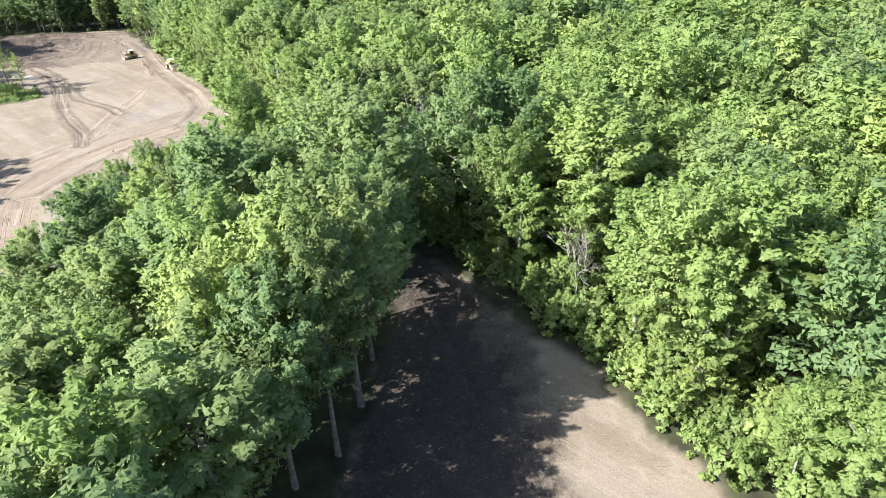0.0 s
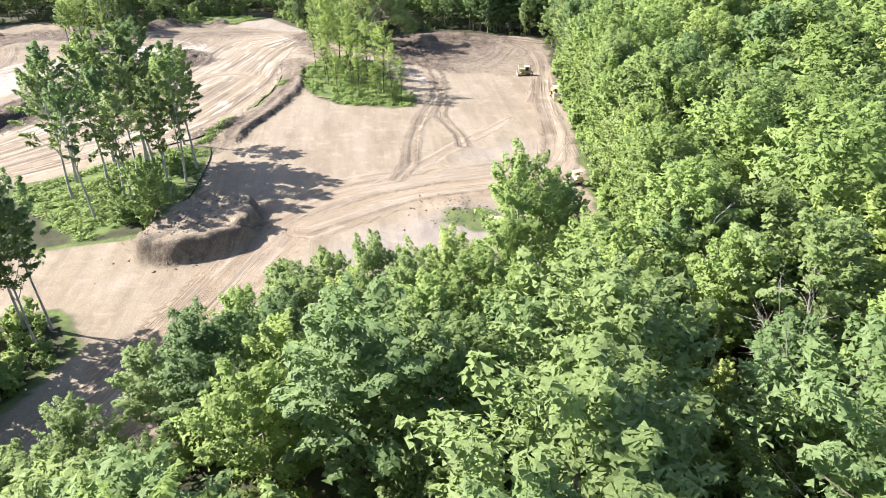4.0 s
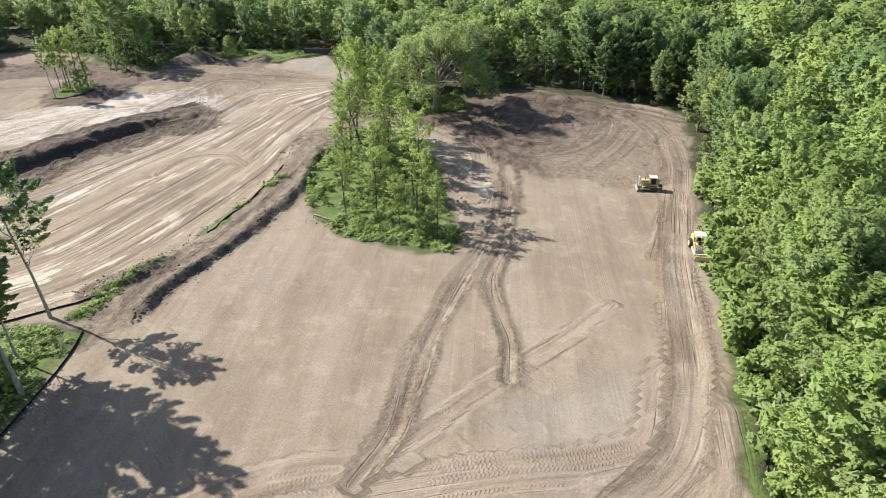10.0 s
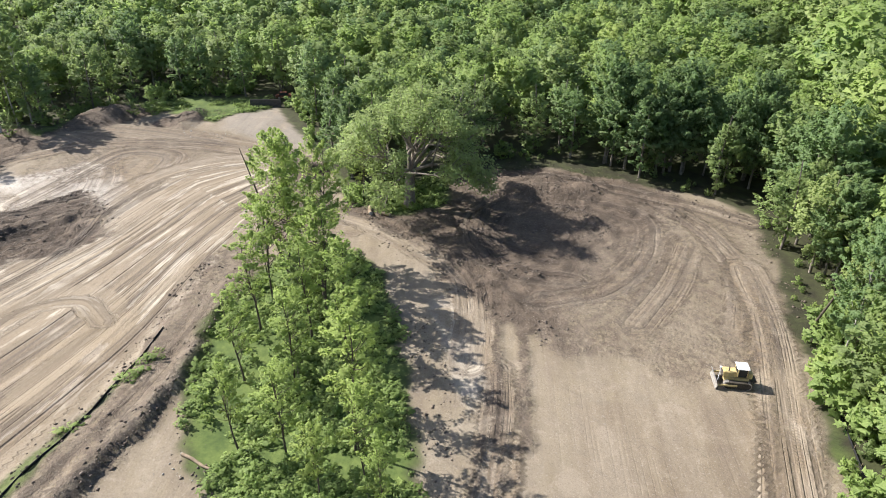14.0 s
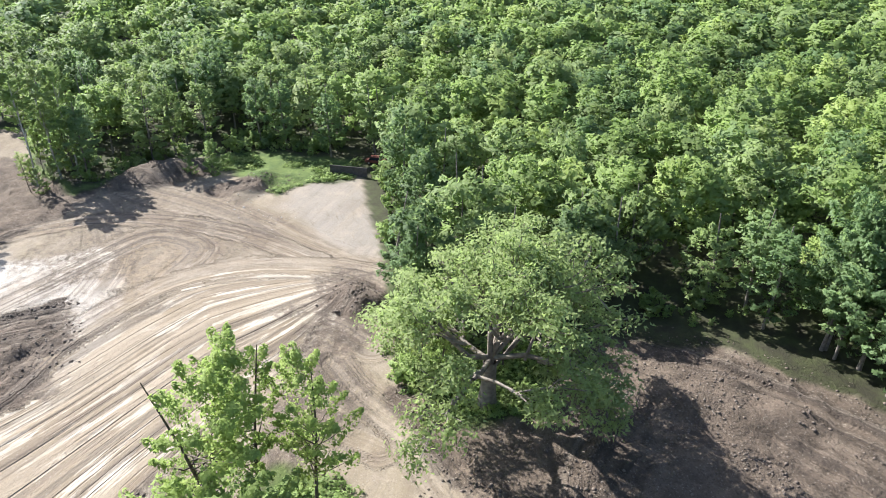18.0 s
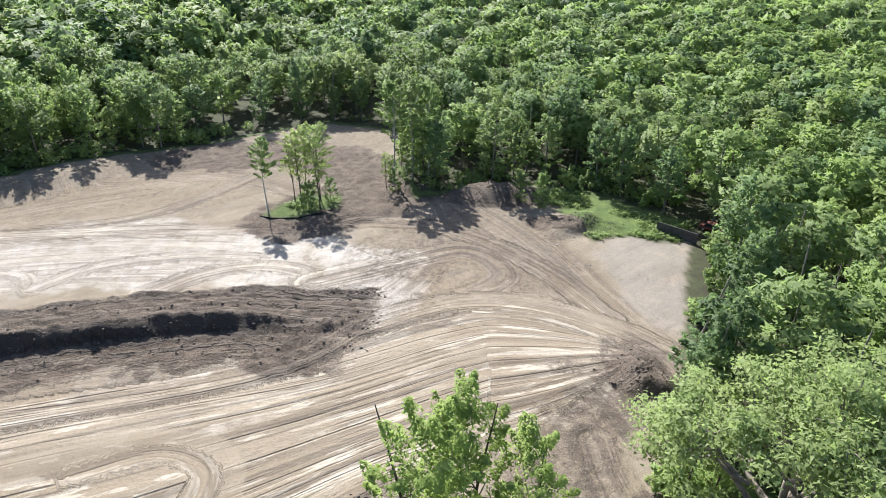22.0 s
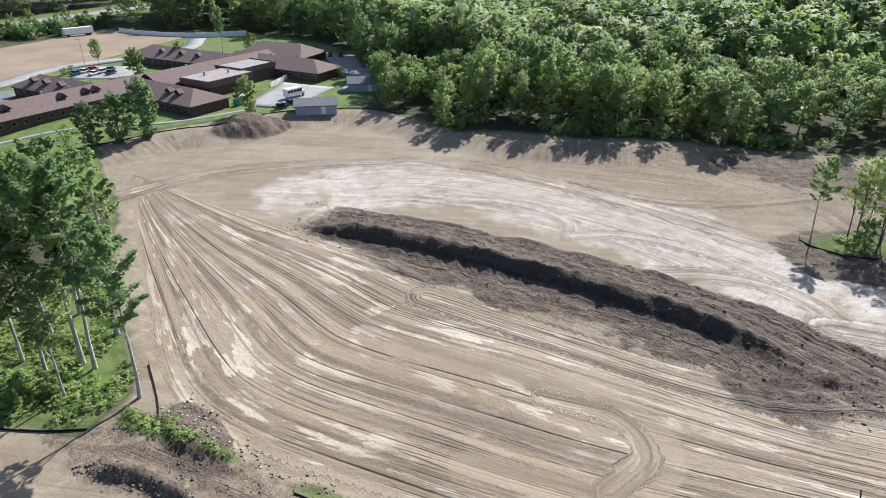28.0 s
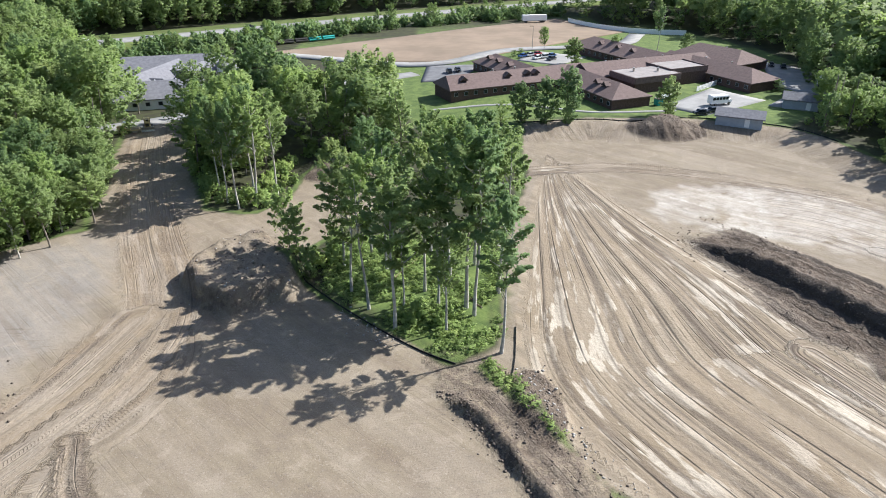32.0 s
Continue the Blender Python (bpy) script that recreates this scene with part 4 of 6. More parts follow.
def wanted(x, y):
    """Where the woods stand: the land round the works, out to the far slopes."""
    ok = np.zeros(x.shape, bool)
    for ox, oy, a0, a1, r in ((0, -4, -40, 78, 300), (-40, 110, 10, 88, 330), (-117, 189, 8, 135, 620), (-117, 189, 130, 220, 600)):
        a = np.degrees(np.arctan2(-(x - ox), y - oy)) % 360
        a = np.where(a > 300, a - 360, a)
        ok |= (a > a0) & (a < a1) & (np.hypot(x - ox, y - oy) < r)
    south = np.zeros(x.shape, bool)
    for o in SOUTH_WOODS:
        south |= inside(np.array(o, float), x, y)
    south &= np.hypot(x - BARE_MOUND[0], y - BARE_MOUND[1]) > 10
    beyond = near(HIGHWAY, x, y)[1] > 24
    return ok & np.where((x > -145) & (y < 90), south | beyond, (edge(SCHOOL_LAWN, x, y) < -1) & ((y > -60) | (x < -200) | beyond)) & (near(np.array([(-428.0, 28.0), (-360.0, 58.0)]), x, y)[0] > 11)


HIGHWAY = curve([(190, -10), (56, -98), (3, -131), (-70, -178), (-188, -250), (-330, -330)])
rs = np.random.RandomState(7)


def scatter(step, x0, x1, y0, y1, jitter=0.36):
    x, y = np.meshgrid(np.arange(x0, x1, step), np.arange(y0, y1, step))
    x = x + (np.arange(x.shape[0]) % 2)[:, None] * step / 2
    return (x + rs.uniform(-1, 1, x.shape) * step * jitter).ravel(), (y + rs.uniform(-1, 1, y.shape) * step * jitter).ravel()


PATH_LINE = curve([(0, 0), (4, 30), (-5, 66), (-31, 103), (-67, 141), (-100, 173), (-118, 189)])
wx, wy = scatter(7.7, -760, 300, -340, 780, 0.4)
RIGHT_EDGE = curve([(30, 38), (14, 65), (-1, 84), (-20, 112), (-45, 150), (-64, 178), (-80, 200), (-100, 230)])
keep = ~((near(RIGHT_EDGE, wx, wy)[0] < 4.5) & (wx + wy * 0.66 > 50)) & ~((wx > -24) & (wx < -4) & (wy > 38) & (wy < 74)) & ~((wx > -66) & (wx < -31) & (wy > 66) & (wy < 114)) & wanted(wx, wy) & (edge(CLEARING, wx, wy) < -1.6) & ~((near(HIGHWAY, wx, wy)[0] < 22))
GRASS_CORNER = np.array([(-131, 82), (-129, 116), (-119, 122), (-90, 96), (-94, 80)], float)
keep &= ~inside(GRASS_CORNER, wx, wy)
wx, wy = wx[keep], wy[keep]
d_path, d_edge = near(PATH_LINE, wx, wy)[0], -edge(CLEARING, wx, wy)
thin = rs.rand(len(wx)) < np.where(d_path > 340, 0.46, np.where(d_path > 270, 0.68, np.where(d_path > 190, 0.85, 1.0)))
wx, wy, d_path, d_edge = wx[thin], wy[thin], d_path[thin], d_edge[thin]
near_right = near(RIGHT_EDGE, wx, wy)[0] < 30
bright = near_right & (rs.rand(len(wx)) < 0.65) | (wy > -20) & ~near_right & (fuzz(wx, wy, 38, 61) - 0.2 * (wx < -190) + 0.5 * rs.uniform(-1, 1, len(wx)) + 1.1 * ease(wx - (-30 + (110 - wy) * 0.5), 0, 30) * (1 - 0.6 * ease(wy, 90, 200)) - 0.1 > 0.0)
bright &= ~((d_path < 40) & (wx < 4) & (wy < 95) & (rs.rand(len(wx)) < 0.8))
# light greens kept off the north edge so that it reads as shaded
bright &= ~((wy > 205) & (wx < -90) & (d_edge < 10))
bright |= (wy > 225) & (d_edge > 12) & (rs.rand(len(wx)) < 0.42)
bright |= (wx > -295) & (wx < -195) & (wy > 0) & (wy < 115) & (rs.rand(len(wx)) < 0.2)
woods = {"edge": {0: [], 1: [], 2: []}, "close": {0: [], 1: [], 2: []}, "mid": {0: [], 1: [], 2: []}, "near_far": {0: [], 1: [], 2: []}, "far": {0: [], 1: [], 2: []}, "remote": {0: [], 1: [], 2: []}}
moulds = {}
for i in range(6):
    q = np.random.RandomState(300 + i)
    for lod, n, r, low, count, size in (("edge", 2700, 4.6, 0.1, 46, 0.58), ("close", 3800, 5.6, 0.2, 58, 0.53), ("mid", 2000, 6.0, 0.28, 44, 0.76), ("near_far", 1100, 6.2, 0.2, 34, 1.0), ("far", 440, 7.2, 0.34, 24, 1.65), ("remote", 140, 8.2, 0.45, 14, 3.0)):
        at, out, way, base = plumes(q, n, 20.0, r - 0.5 * (i % 2), low + 0.04 * (i % 3), count, {"edge": 0.4, "close": 0.36, "mid": 0.42, "near_far": 0.46, "far": 0.52, "remote": 0.6}[lod], lod in ("far", "remote"), 0.6, 0.7)
        if lod in ("near_far", "far", "remote"):
            round_ = (at - (0, 0, 20.0 * (low + 0.1))) * (1, 1, 0.8)
            out = 1.5 * round_ / np.linalg.norm(round_, axis=1)[:, None] + 0.45 * out
        moulds[lod, i] = leaves(q, at, out, way, size, {"edge": 0.6, "close": 0.6, "mid": 0.7}.get(lod, 1.0))
singles = 0
d_lawn, d_road = -edge(SCHOOL_LAWN, wx, wy), near(HIGHWAY, wx, wy)[0]
for i in range(len(wx)):
    s, turn, wide = rs.choice([rs.uniform(0.66, 0.95), rs.uniform(0.95, 1.15), rs.uniform(1.12, 1.36)], p=[0.3, 0.45, 0.25]), rs.uniform(0, 2 * math.pi), rs.uniform(1.0, 1.36)
    if wy[i] > 84 and wx[i] < -24 and wx[i] + 0.55 * wy[i] < 37:
        s *= 0.7
    elif math.hypot(wx[i] + 222, wy[i] - 24) < 24:
        s *= 0.6
    elif -60 < wx[i] < -33 and 45 < wy[i] < 100:
        s *= 0.68
    elif -115 < wx[i] < -48 and -5 < wy[i] < 78:
        s *= 0.8
    elif wx[i] < -190 and wy[i] < 175 and d_edge[i] < 40:
        s, wide = 0.85 * s, 0.85 * wide
    elif wx[i] > -185 and wy[i] > 215:
        s *= 1.12
    if d_path[i] < 36 and singles < 230:
        plant("aspen" if bright[i] else "maple", rs.randint(5), wx[i], wy[i], s, math.degrees(turn), wide)
        singles += 1
        continue
    lod = "close" if d_path[i] < 64 else "mid" if wx[i] < -190 and -10 < wy[i] < 205 and 8 <= d_edge[i] < 48 else "edge" if d_edge[i] < 8 or d_lawn[i] < 10 or d_road[i] < 36 else "mid" if d_path[i] < 100 else "near_far" if d_path[i] < 185 else "far" if d_path[i] < 320 else "remote"
    v, f = moulds[lod, rs.randint(6)]
    c, q = math.cos(turn) * wide, math.sin(turn) * wide
    w = np.stack([v[:, 0] * c - v[:, 1] * q, v[:, 0] * q + v[:, 1] * c, v[:, 2]], -1) * s
    # north edge mostly in the dark leaf tone: its shade put into the colour
    tone = 1 if bright[i] else (2 if rs.rand() < (0.85 if lod == "edge" and wy[i] > 200 else 0.3) else 0)
    woods[lod][tone].append((w + (wx[i], wy[i], 0), f, rs.rand()))


def stand(name, ps, leaf, label, category="woods", k=0.5):
    """Joined woodland with one shade of green for each tree."""
    v, f = join([(a, b) for a, b, c in ps])
    me = mesh_np(name, v, f, leaf, False)
    hue = np.concatenate([np.full(len(a), c, np.float32) for a, b, c in ps])
    me.attributes.new("hue", "FLOAT", "POINT").data.foreach_set("value", hue)
    soften(me, np.concatenate([rounding(a, b, k) for a, b, c in ps]))
    return tagged(new(name, me), label, category, kind="stuff")


for lod, tones in woods.items():
    for tone, ps in tones.items():
        if ps:
            stand("woods", ps, (LEAF_MAPLE, LEAF_BRIGHT, LEAF_DARK)[tone], ("green broadleaf woodland canopy", "light green woodland canopy", "dark green woodland canopy")[tone] + ({"edge": " along the cleared ground", "close": " beside the cut", "mid": " near the cleared ground", "near_far": " behind the cleared ground", "far": " on the distant slopes", "remote": " towards the horizon"}[lod]), k={"edge": 0.58, "close": 0.58, "mid": 0.65}.get(lod, 0.75))
# trunks of the wood's edge
posts = [tube([(x, y, -0.3), (x + rs.normal(0, 0.3), y + rs.normal(0, 0.3), 7), (x + rs.normal(0, 0.5), y + rs.normal(0, 0.5), 15)], [0.24, 0.17, 0.07], 5)
         for x, y, e, p in zip(wx, wy, d_edge, d_path) if p >= 40 and e < 16]
tagged(new("edge_trunks", smooth(mesh_np("edge_trunks", *join(posts), BARK))), "grey trunks standing along the wood's edge", "tree trunks", kind="stuff")

# undergrowth along the edges
ux, uy = scatter(2.5, -300, 60, -10, 262)
e = edge(CLEARING, ux, uy)
cover = (e < -0.4) & (e > -8 - 3 * fuzz(ux, uy, 9, 71) - 20 * ((ux > -30) & (uy < 105)) - 6 * ((ux > -165) & (uy > 120))) & wanted(ux, uy) & ~((ux < -6) & (ux > -40) & (uy < 96))
for o in (ISLAND, OAK_PATCH):
    cover |= edge(o, ux, uy) > 0.4
cover |= (edge(ISLET, ux, uy) > 1) | ((edge(GRASS_N, ux, uy) > 1) & (fuzz(ux, uy, 5, 72) > 0.45) & (ux < -236))
cover &= ~(inside(GRASS_CORNER, ux, uy) & (fuzz(ux, uy, 5, 75) < 0.35))
cover &= ~((e > -3.2) & (fuzz(ux, uy, 11, 73) < -0.25) & ((ux < -160) | (uy < 120))) & ~((ux < -120) & (e < 0) & (fuzz(ux, uy, 7, 74) < 0.15))
ux, uy = ux[cover], uy[cover]
bush = []
for i in range(5):
    q = np.random.RandomState(400 + i)
    at, out, way, base = plumes(q, 300, 3.0, 1.7, 0.0, 14, 0.45)
    bush.append(leaves(q, at, out, way, 0.52))
fine_bush = []
for i in range(4):
    q = np.random.RandomState(420 + i)
    at, out, way, base = plumes(q, 440, 3.0, 1.7, 0.0, 20, 0.42)
    fine_bush.append(leaves(q, at, out, way, 0.38))
scrub = {0: [], 1: []}
for x, y in zip(ux, uy):
    v, f = fine_bush[rs.randint(4)] if x > -50 and y < 130 or x < -100 and y > 150 and x > -165 else bush[rs.randint(5)]
    if -165 < x < -100 and y > 155 and rs.rand() < 0.45:
        continue
    s, turn = rs.uniform(0.45, 1.3) * (0.45 if -165 < x < -100 and y > 155 else 1.35 if x > -100 and y < 240 and x + y > 20 else 1.0), rs.uniform(0, 6.28)
    c, q = math.cos(turn), math.sin(turn)
    w = np.stack([v[:, 0] * c - v[:, 1] * q, v[:, 0] * q + v[:, 1] * c, v[:, 2]], -1) * s
    scrub[int(rs.rand() < (0.95 if x > -100 else 0.6))].append((w + (x, y, ground_z(x, y)), f, rs.rand()))
for tone, ps in scrub.items():
    stand("undergrowth", ps, (LEAF_MAPLE, LEAF_BRIGHT)[tone], "leafy green undergrowth at the foot of the trees", "undergrowth")

# weeds on the rough grass
gx_, gy_ = scatter(1.15, -256, -90, 80, 224)
turf_at = np.maximum.reduce([edge(o, gx_, gy_) for o in (ISLAND, OAK_PATCH, ISLET, GRASS_N, [(-129, 84), (-127, 116), (-119, 120), (-100, 102), (-100, 84)])])
turf_at = np.maximum(turf_at, 0.6 + 0.9 * fuzz(gx_, gy_, 6, 78) - near(curve([(-124, 122), (-127, 128), (-135, 143), (-147, 163)]), gx_, gy_)[0])
ok = (turf_at > 0) & (fuzz(gx_, gy_, 4, 77) > np.where(gx_ < -200, 0.25, -0.35))
weeds = []
for x, y in zip(gx_[ok], gy_[ok]):
    v, f = bush[rs.randint(5)]
    k = rs.randint(0, len(f) - 90)
    weeds.append((v[3 * k:3 * k + 270] * (0.55, 0.55, 0.2) * rs.uniform(0.5, 1.5) + (x, y, ground_z(x, y)), np.arange(270).reshape(-1, 3), rs.rand()))
stand("weeds", weeds, LEAF_BRIGHT, "low green weeds and tufts on the rough grass", "weeds")


def free_of_machines(p):
    return math.hypot(p[0] + 79, p[1] - 197) > 7.5 and math.hypot(p[0] + 49, p[1] - 152) > 6.5


def along_edge(line, n):
    """Places one to six metres to the right of a plan line."""
    c = curve(line)
    k = rs.randint(0, len(c) - 1, n)
    d = c[k + 1] - c[k]
    d /= np.linalg.norm(d, axis=1)[:, None]
    return [p for p in c[k] + d * rs.uniform(0, 3, (n, 1)) + np.stack([d[:, 1], -d[:, 0]], -1) * rs.uniform(1.2, 8.5, (n, 1)) if free_of_machines(p)]


# single trees that stand in the works
for x, y, s, k in [(-112, 113, 1.12, 0), (-123, 110, 1.3, 1), (-122, 108, 1.28, 2), (-126, 119, 1.03, 3), (-108, 108, 1.1, 4), (-105, 103, 1.0, 0), (-116, 103, 1.1, 2), (-120, 99, 1.2, 4),
                   (-110, 97, 1.1, 3), (-113, 107, 0.8, 1), (-119, 114, 0.75, 2), (-118, 107, 1.0, 3), (-107, 90, 1.1, 1), (-124, 95, 1.2, 3), (-103, 95, 1.0, 2), (-117, 91, 1.15, 0), (-127, 104, 1.2, 0),
                   (-80, 71, 1.0, 1), (-83, 69, 1.05, 4), (-77, 68, 0.95, 2), (-74, 63, 0.95, 3), (-86, 64, 1.0, 0), (-81, 63, 1.05, 1)]:
    plant("slender", k, x, y, s, rs.uniform(0, 360), rs.uniform(1.0, 1.3), "trees left on the grass")
for x, y, s in [(-94, 93, 1.5), (-96, 96, 1.1), (-98, 99, 0.8), (-101, 92, 1.0)]:
    plant("sapling", rs.randint(5), x, y, s, rs.uniform(0, 360), 1.0, "trees left on the grass")
for x, y, s, k in [(-152, 185, 1.12, 1), (-157, 187, 1.02, 3), (-155, 192, 0.95, 4)]:
    plant("airy", k, x, y, s, rs.uniform(0, 360), 1.05, "trees of the uncut island")
for x, y, s, w in [(-145, 186, 1.1, 1.3), (-148, 180, 1.0, 1.3), (-141, 184, 1.05, 1.2), (-138, 180, 0.95, 1.2), (-144, 176, 0.9, 1.2), (-133, 182, 1.0, 1.2),
                   (-131, 174, 0.85, 1.2), (-136, 170, 0.8, 1.1), (-125, 178, 0.95, 1.2), (-119, 174, 1.08, 1.1), (-122, 168, 0.8, 1.2), (-114, 172, 0.85, 1.0), (-127, 165, 0.7, 1.1), (-116, 168, 0.62, 1.2), (-110, 171, 0.7, 0.9), (-156, 183, 0.8, 1.0)]:
    plant("young", rs.randint(5), x, y, s, rs.uniform(0, 360), w, "trees of the uncut island")
for i in range(14):
    t = rs.rand()
    plant("sapling", rs.randint(5), -108 - 44 * t + rs.uniform(-3, 3), 170 + 14 * t + rs.uniform(-5, 5) * (0.5 + 0.5 * t), rs.uniform(0.35, 0.7), rs.uniform(0, 360), rs.uniform(0.9, 1.4), "saplings of the uncut island")
for x, y, s in [(-10.5, 47, 1.12), (-14, 43, 1.0), (-9, 54, 1.05), (-15, 51, 1.1), (-8.5, 62, 1.0), (-20, 45, 1.0), (-13, 59, 1.1), (-9, 70, 0.95), (-22, 55, 1.05)]:
    plant("grown", rs.randint(5), x, y, s, rs.uniform(0, 360), rs.uniform(0.9, 1.1), "tall trees beside the cut")
for p in along_edge([(29, 42), (14, 67), (-1, 86), (-20, 114), (-45, 152), (-64, 180), (-80, 203), (-98, 230)], 95):
    plant("sapling", 2 * rs.randint(3), p[0], p[1], rs.uniform(0.5, 1.15), rs.uniform(0, 360), rs.uniform(0.9, 1.4), "saplings along the wood's edge")
for p in along_edge([(-20, 114), (-45, 152), (-64, 180), (-80, 203), (-98, 230)], 16):
    plant("slender", rs.randint(5), p[0], p[1], rs.uniform(0.7, 0.95), rs.uniform(0, 360), rs.uniform(0.9, 1.2), "slim trees along the wood's edge")
for x, y, s in [(-52, 87, 0.55), (-49, 91, 0.6), (-45, 94, 0.66), (-42, 97, 0.62), (-38, 100, 0.7), (-47, 84, 0.6), (-43, 89, 0.62), (-38, 93, 0.66), (-49, 79, 0.62), (-34, 105, 0.75), (-43, 80, 0.66),
                (-36, 110, 1.0), (-36, 117, 0.8), (-37, 123, 0.6), (-33, 98, 0.7), (-37, 85, 0.7), (-44, 72, 0.75), (-38, 76, 0.75), (-33, 90, 0.75), (-34, 70, 0.8)]:
    plant("aspen" if x > -37 or rs.rand() < 0.3 else "maple", rs.randint(5), x, y, s * 1.2, rs.uniform(0, 360), rs.uniform(0.95, 1.25), "young trees at the spur of the wood")
# beyond y 225 the dark-leaved maple stands in for the edge's shade
for p in along_edge([(-40, 144), (-64, 181), (-80, 204), (-98, 231), (-110, 246), (-119, 259), (-130, 261), (-147, 254), (-161, 248)], 40):
    plant("maple" if p[1] > 225 or rs.rand() < 0.4 else "aspen", 1 if p[1] > 225 else rs.randint(5), p[0], p[1], rs.uniform(0.75, 1.1), rs.uniform(0, 360), rs.uniform(0.85, 1.1), "trees along the wood's edge")
for x, y, s in [(-50, 62, 0.56), (-53, 70, 0.55), (-55, 77, 0.5), (-51, 81, 0.5), (-48, 72, 0.58), (-47, 56, 0.6)]:
    plant("maple", (0, 1, 4)[rs.randint(3)], x, y, s, rs.uniform(0, 360), rs.uniform(1.2, 1.45), "trees over the access track")
plant("oak", 0, -161, 213, 1.34, 30, 1.05, "")
for x, y, s in [(-168, 208, 0.7), (-164, 209, 0.75), (-171, 212, 0.65), (-166, 218, 0.8)]:
    plant("young", rs.randint(5), x, y, s, rs.uniform(0, 360), 1.1, "slim trees beside the oak")
for x, y, s, k in [(-231, 144, 0.72, "slender"), (-236, 149, 0.95, "young"), (-239, 152, 1.0, "young"), (-235, 153, 0.95, "young"), (-238, 147, 0.9, "young"), (-240, 149, 0.95, "young"), (-237, 151, 0.7, "sapling"), (-234, 151, 0.8, "sapling"), (-239, 154, 0.7, "sapling"),
                   (-250, 168, 0.6, "sapling"), (-246, 166, 0.7, "sapling"), (-253, 164, 0.7, "sapling"), (-254, 172, 1.0, "slender"), (-243, 192, 0.8, "sapling"), (-241, 196, 1.0, "sapling"),
                   (-250, 165, 1.05, "slender"), (-252, 169, 1.05, "slender"), (-247, 164, 0.5, "young"), (-255, 166, 0.6, "young"), (-248, 172, 0.9, "young")]:
    plant(k, rs.randint(5), x, y, s, rs.uniform(0, 360), 1.1, "trees left on the bare earth")

# shrub belts along the highway and round the bare field
belt = []
for line, n, wide in (([(60, -62), (10, -84), (-30, -104), (-62, -128)], 150, 6), ([(-62, -132), (-120, -168), (-180, -200)], 120, 5), ([(-6, -56), (-40, -74), (-54, -60)], 40, 4)):
    c = curve(line)
    k = rs.randint(0, len(c), n)
    for x, y in c[k] + rs.normal(0, wide, (n, 2)):
        v, f = bush[rs.randint(5)]
        belt.append((v * rs.uniform(0.8, 2.6) + (x, y, ground_z(x, y)), f, rs.rand()))
stand("shrub_belt", belt, LEAF_DARK, "dark green shrubs and young trees beside the highway", "shrubs")

# ---- building helpers ----
def part(name, data, mat, parent, label="", m=None):
    """Links a bmesh, or a pair of vertices and faces, as one mesh under a thing or a part."""
    if isinstance(data, tuple):
        me = mesh_np(name, *data, mat)
    else:
        me = bpy.data.meshes.new(name)
        data.to_mesh(me)
        data.free()
        me.materials.append(mat)
    ob = new(name, me)
    ob.parent = parent
    if m:
        ob.matrix_local = m
    return tagged(ob, label)


def box(*specs, bevel=0.0):
    """Boxes (x, y, z centre, then full sizes, then an optional turn about z and tilt about y) in one bmesh."""
    bm = bmesh.new()
    for s in specs:
        x, y, z, a, b, c, *t = s
        m = pose(x, y, z, 0, t[1] if len(t) > 1 else 0, t[0] if t else 0) @ Matrix.Diagonal((a, b, c, 1))
        bmesh.ops.create_cube(bm, size=1, matrix=m)
    if bevel:
        bmesh.ops.bevel(bm, geom=bm.edges[:], offset=bevel, segments=2, affect="EDGES")
    return bm


def drum(x, y, z, r, width, axis="y", sides=20, bevel=0.0, r2=None):
    bm = bmesh.new()
    m = pose(x, y, z, *{"y": (90, 0, 0), "x": (0, 90, 0), "z": (0, 0, 0)}[axis])
    bmesh.ops.create_cone(bm, cap_ends=True, segments=sides, radius1=r, radius2=r if r2 is None else r2, depth=width, matrix=m)
    if bevel:
        bmesh.ops.bevel(bm, geom=[e for e in bm.edges if len(e.link_faces) == 2 and e.calc_face_angle(0) > 1.0], offset=bevel, segments=2, affect="EDGES")
    return bm


def slab(name, corners, mat, label, lift=0.12, n=10, category="pavement", thick=0.3):
    """A paved patch with four plan corners that follows the ground."""
    a, b, c, d = [np.array(p, float) for p in corners]
    u, v = np.meshgrid(np.linspace(0, 1, n), np.linspace(0, 1, n))
    p = (a * (1 - u[..., None]) + b * u[..., None]) * (1 - v[..., None]) + (d * (1 - u[..., None]) + c * u[..., None]) * v[..., None]
    x, y = p[..., 0].ravel(), p[..., 1].ravel()
    z = np.array([ground_z(i, j) for i, j in zip(x, y)]) + lift
    i = np.arange(n * n).reshape(n, n)
    f = np.stack([i[:-1, :-1], i[:-1, 1:], i[1:, 1:], i[1:, :-1]], -1).reshape(-1, 4)
    rim = np.concatenate([i[0, :], i[1:, -1], i[-1, -2::-1], i[-2:0:-1, 0]])
    k = len(rim)
    low = np.stack([x[rim], y[rim], z[rim] - thick], -1)
    side = [[rim[(j + 1) % k], rim[j], n * n + j, n * n + (j + 1) % k] for j in range(k)]
    return tagged(new(name, mesh_np(name, np.vstack([np.stack([x, y, z], -1), low]), np.vstack([f, side]), mat)), label, category, kind="structure")


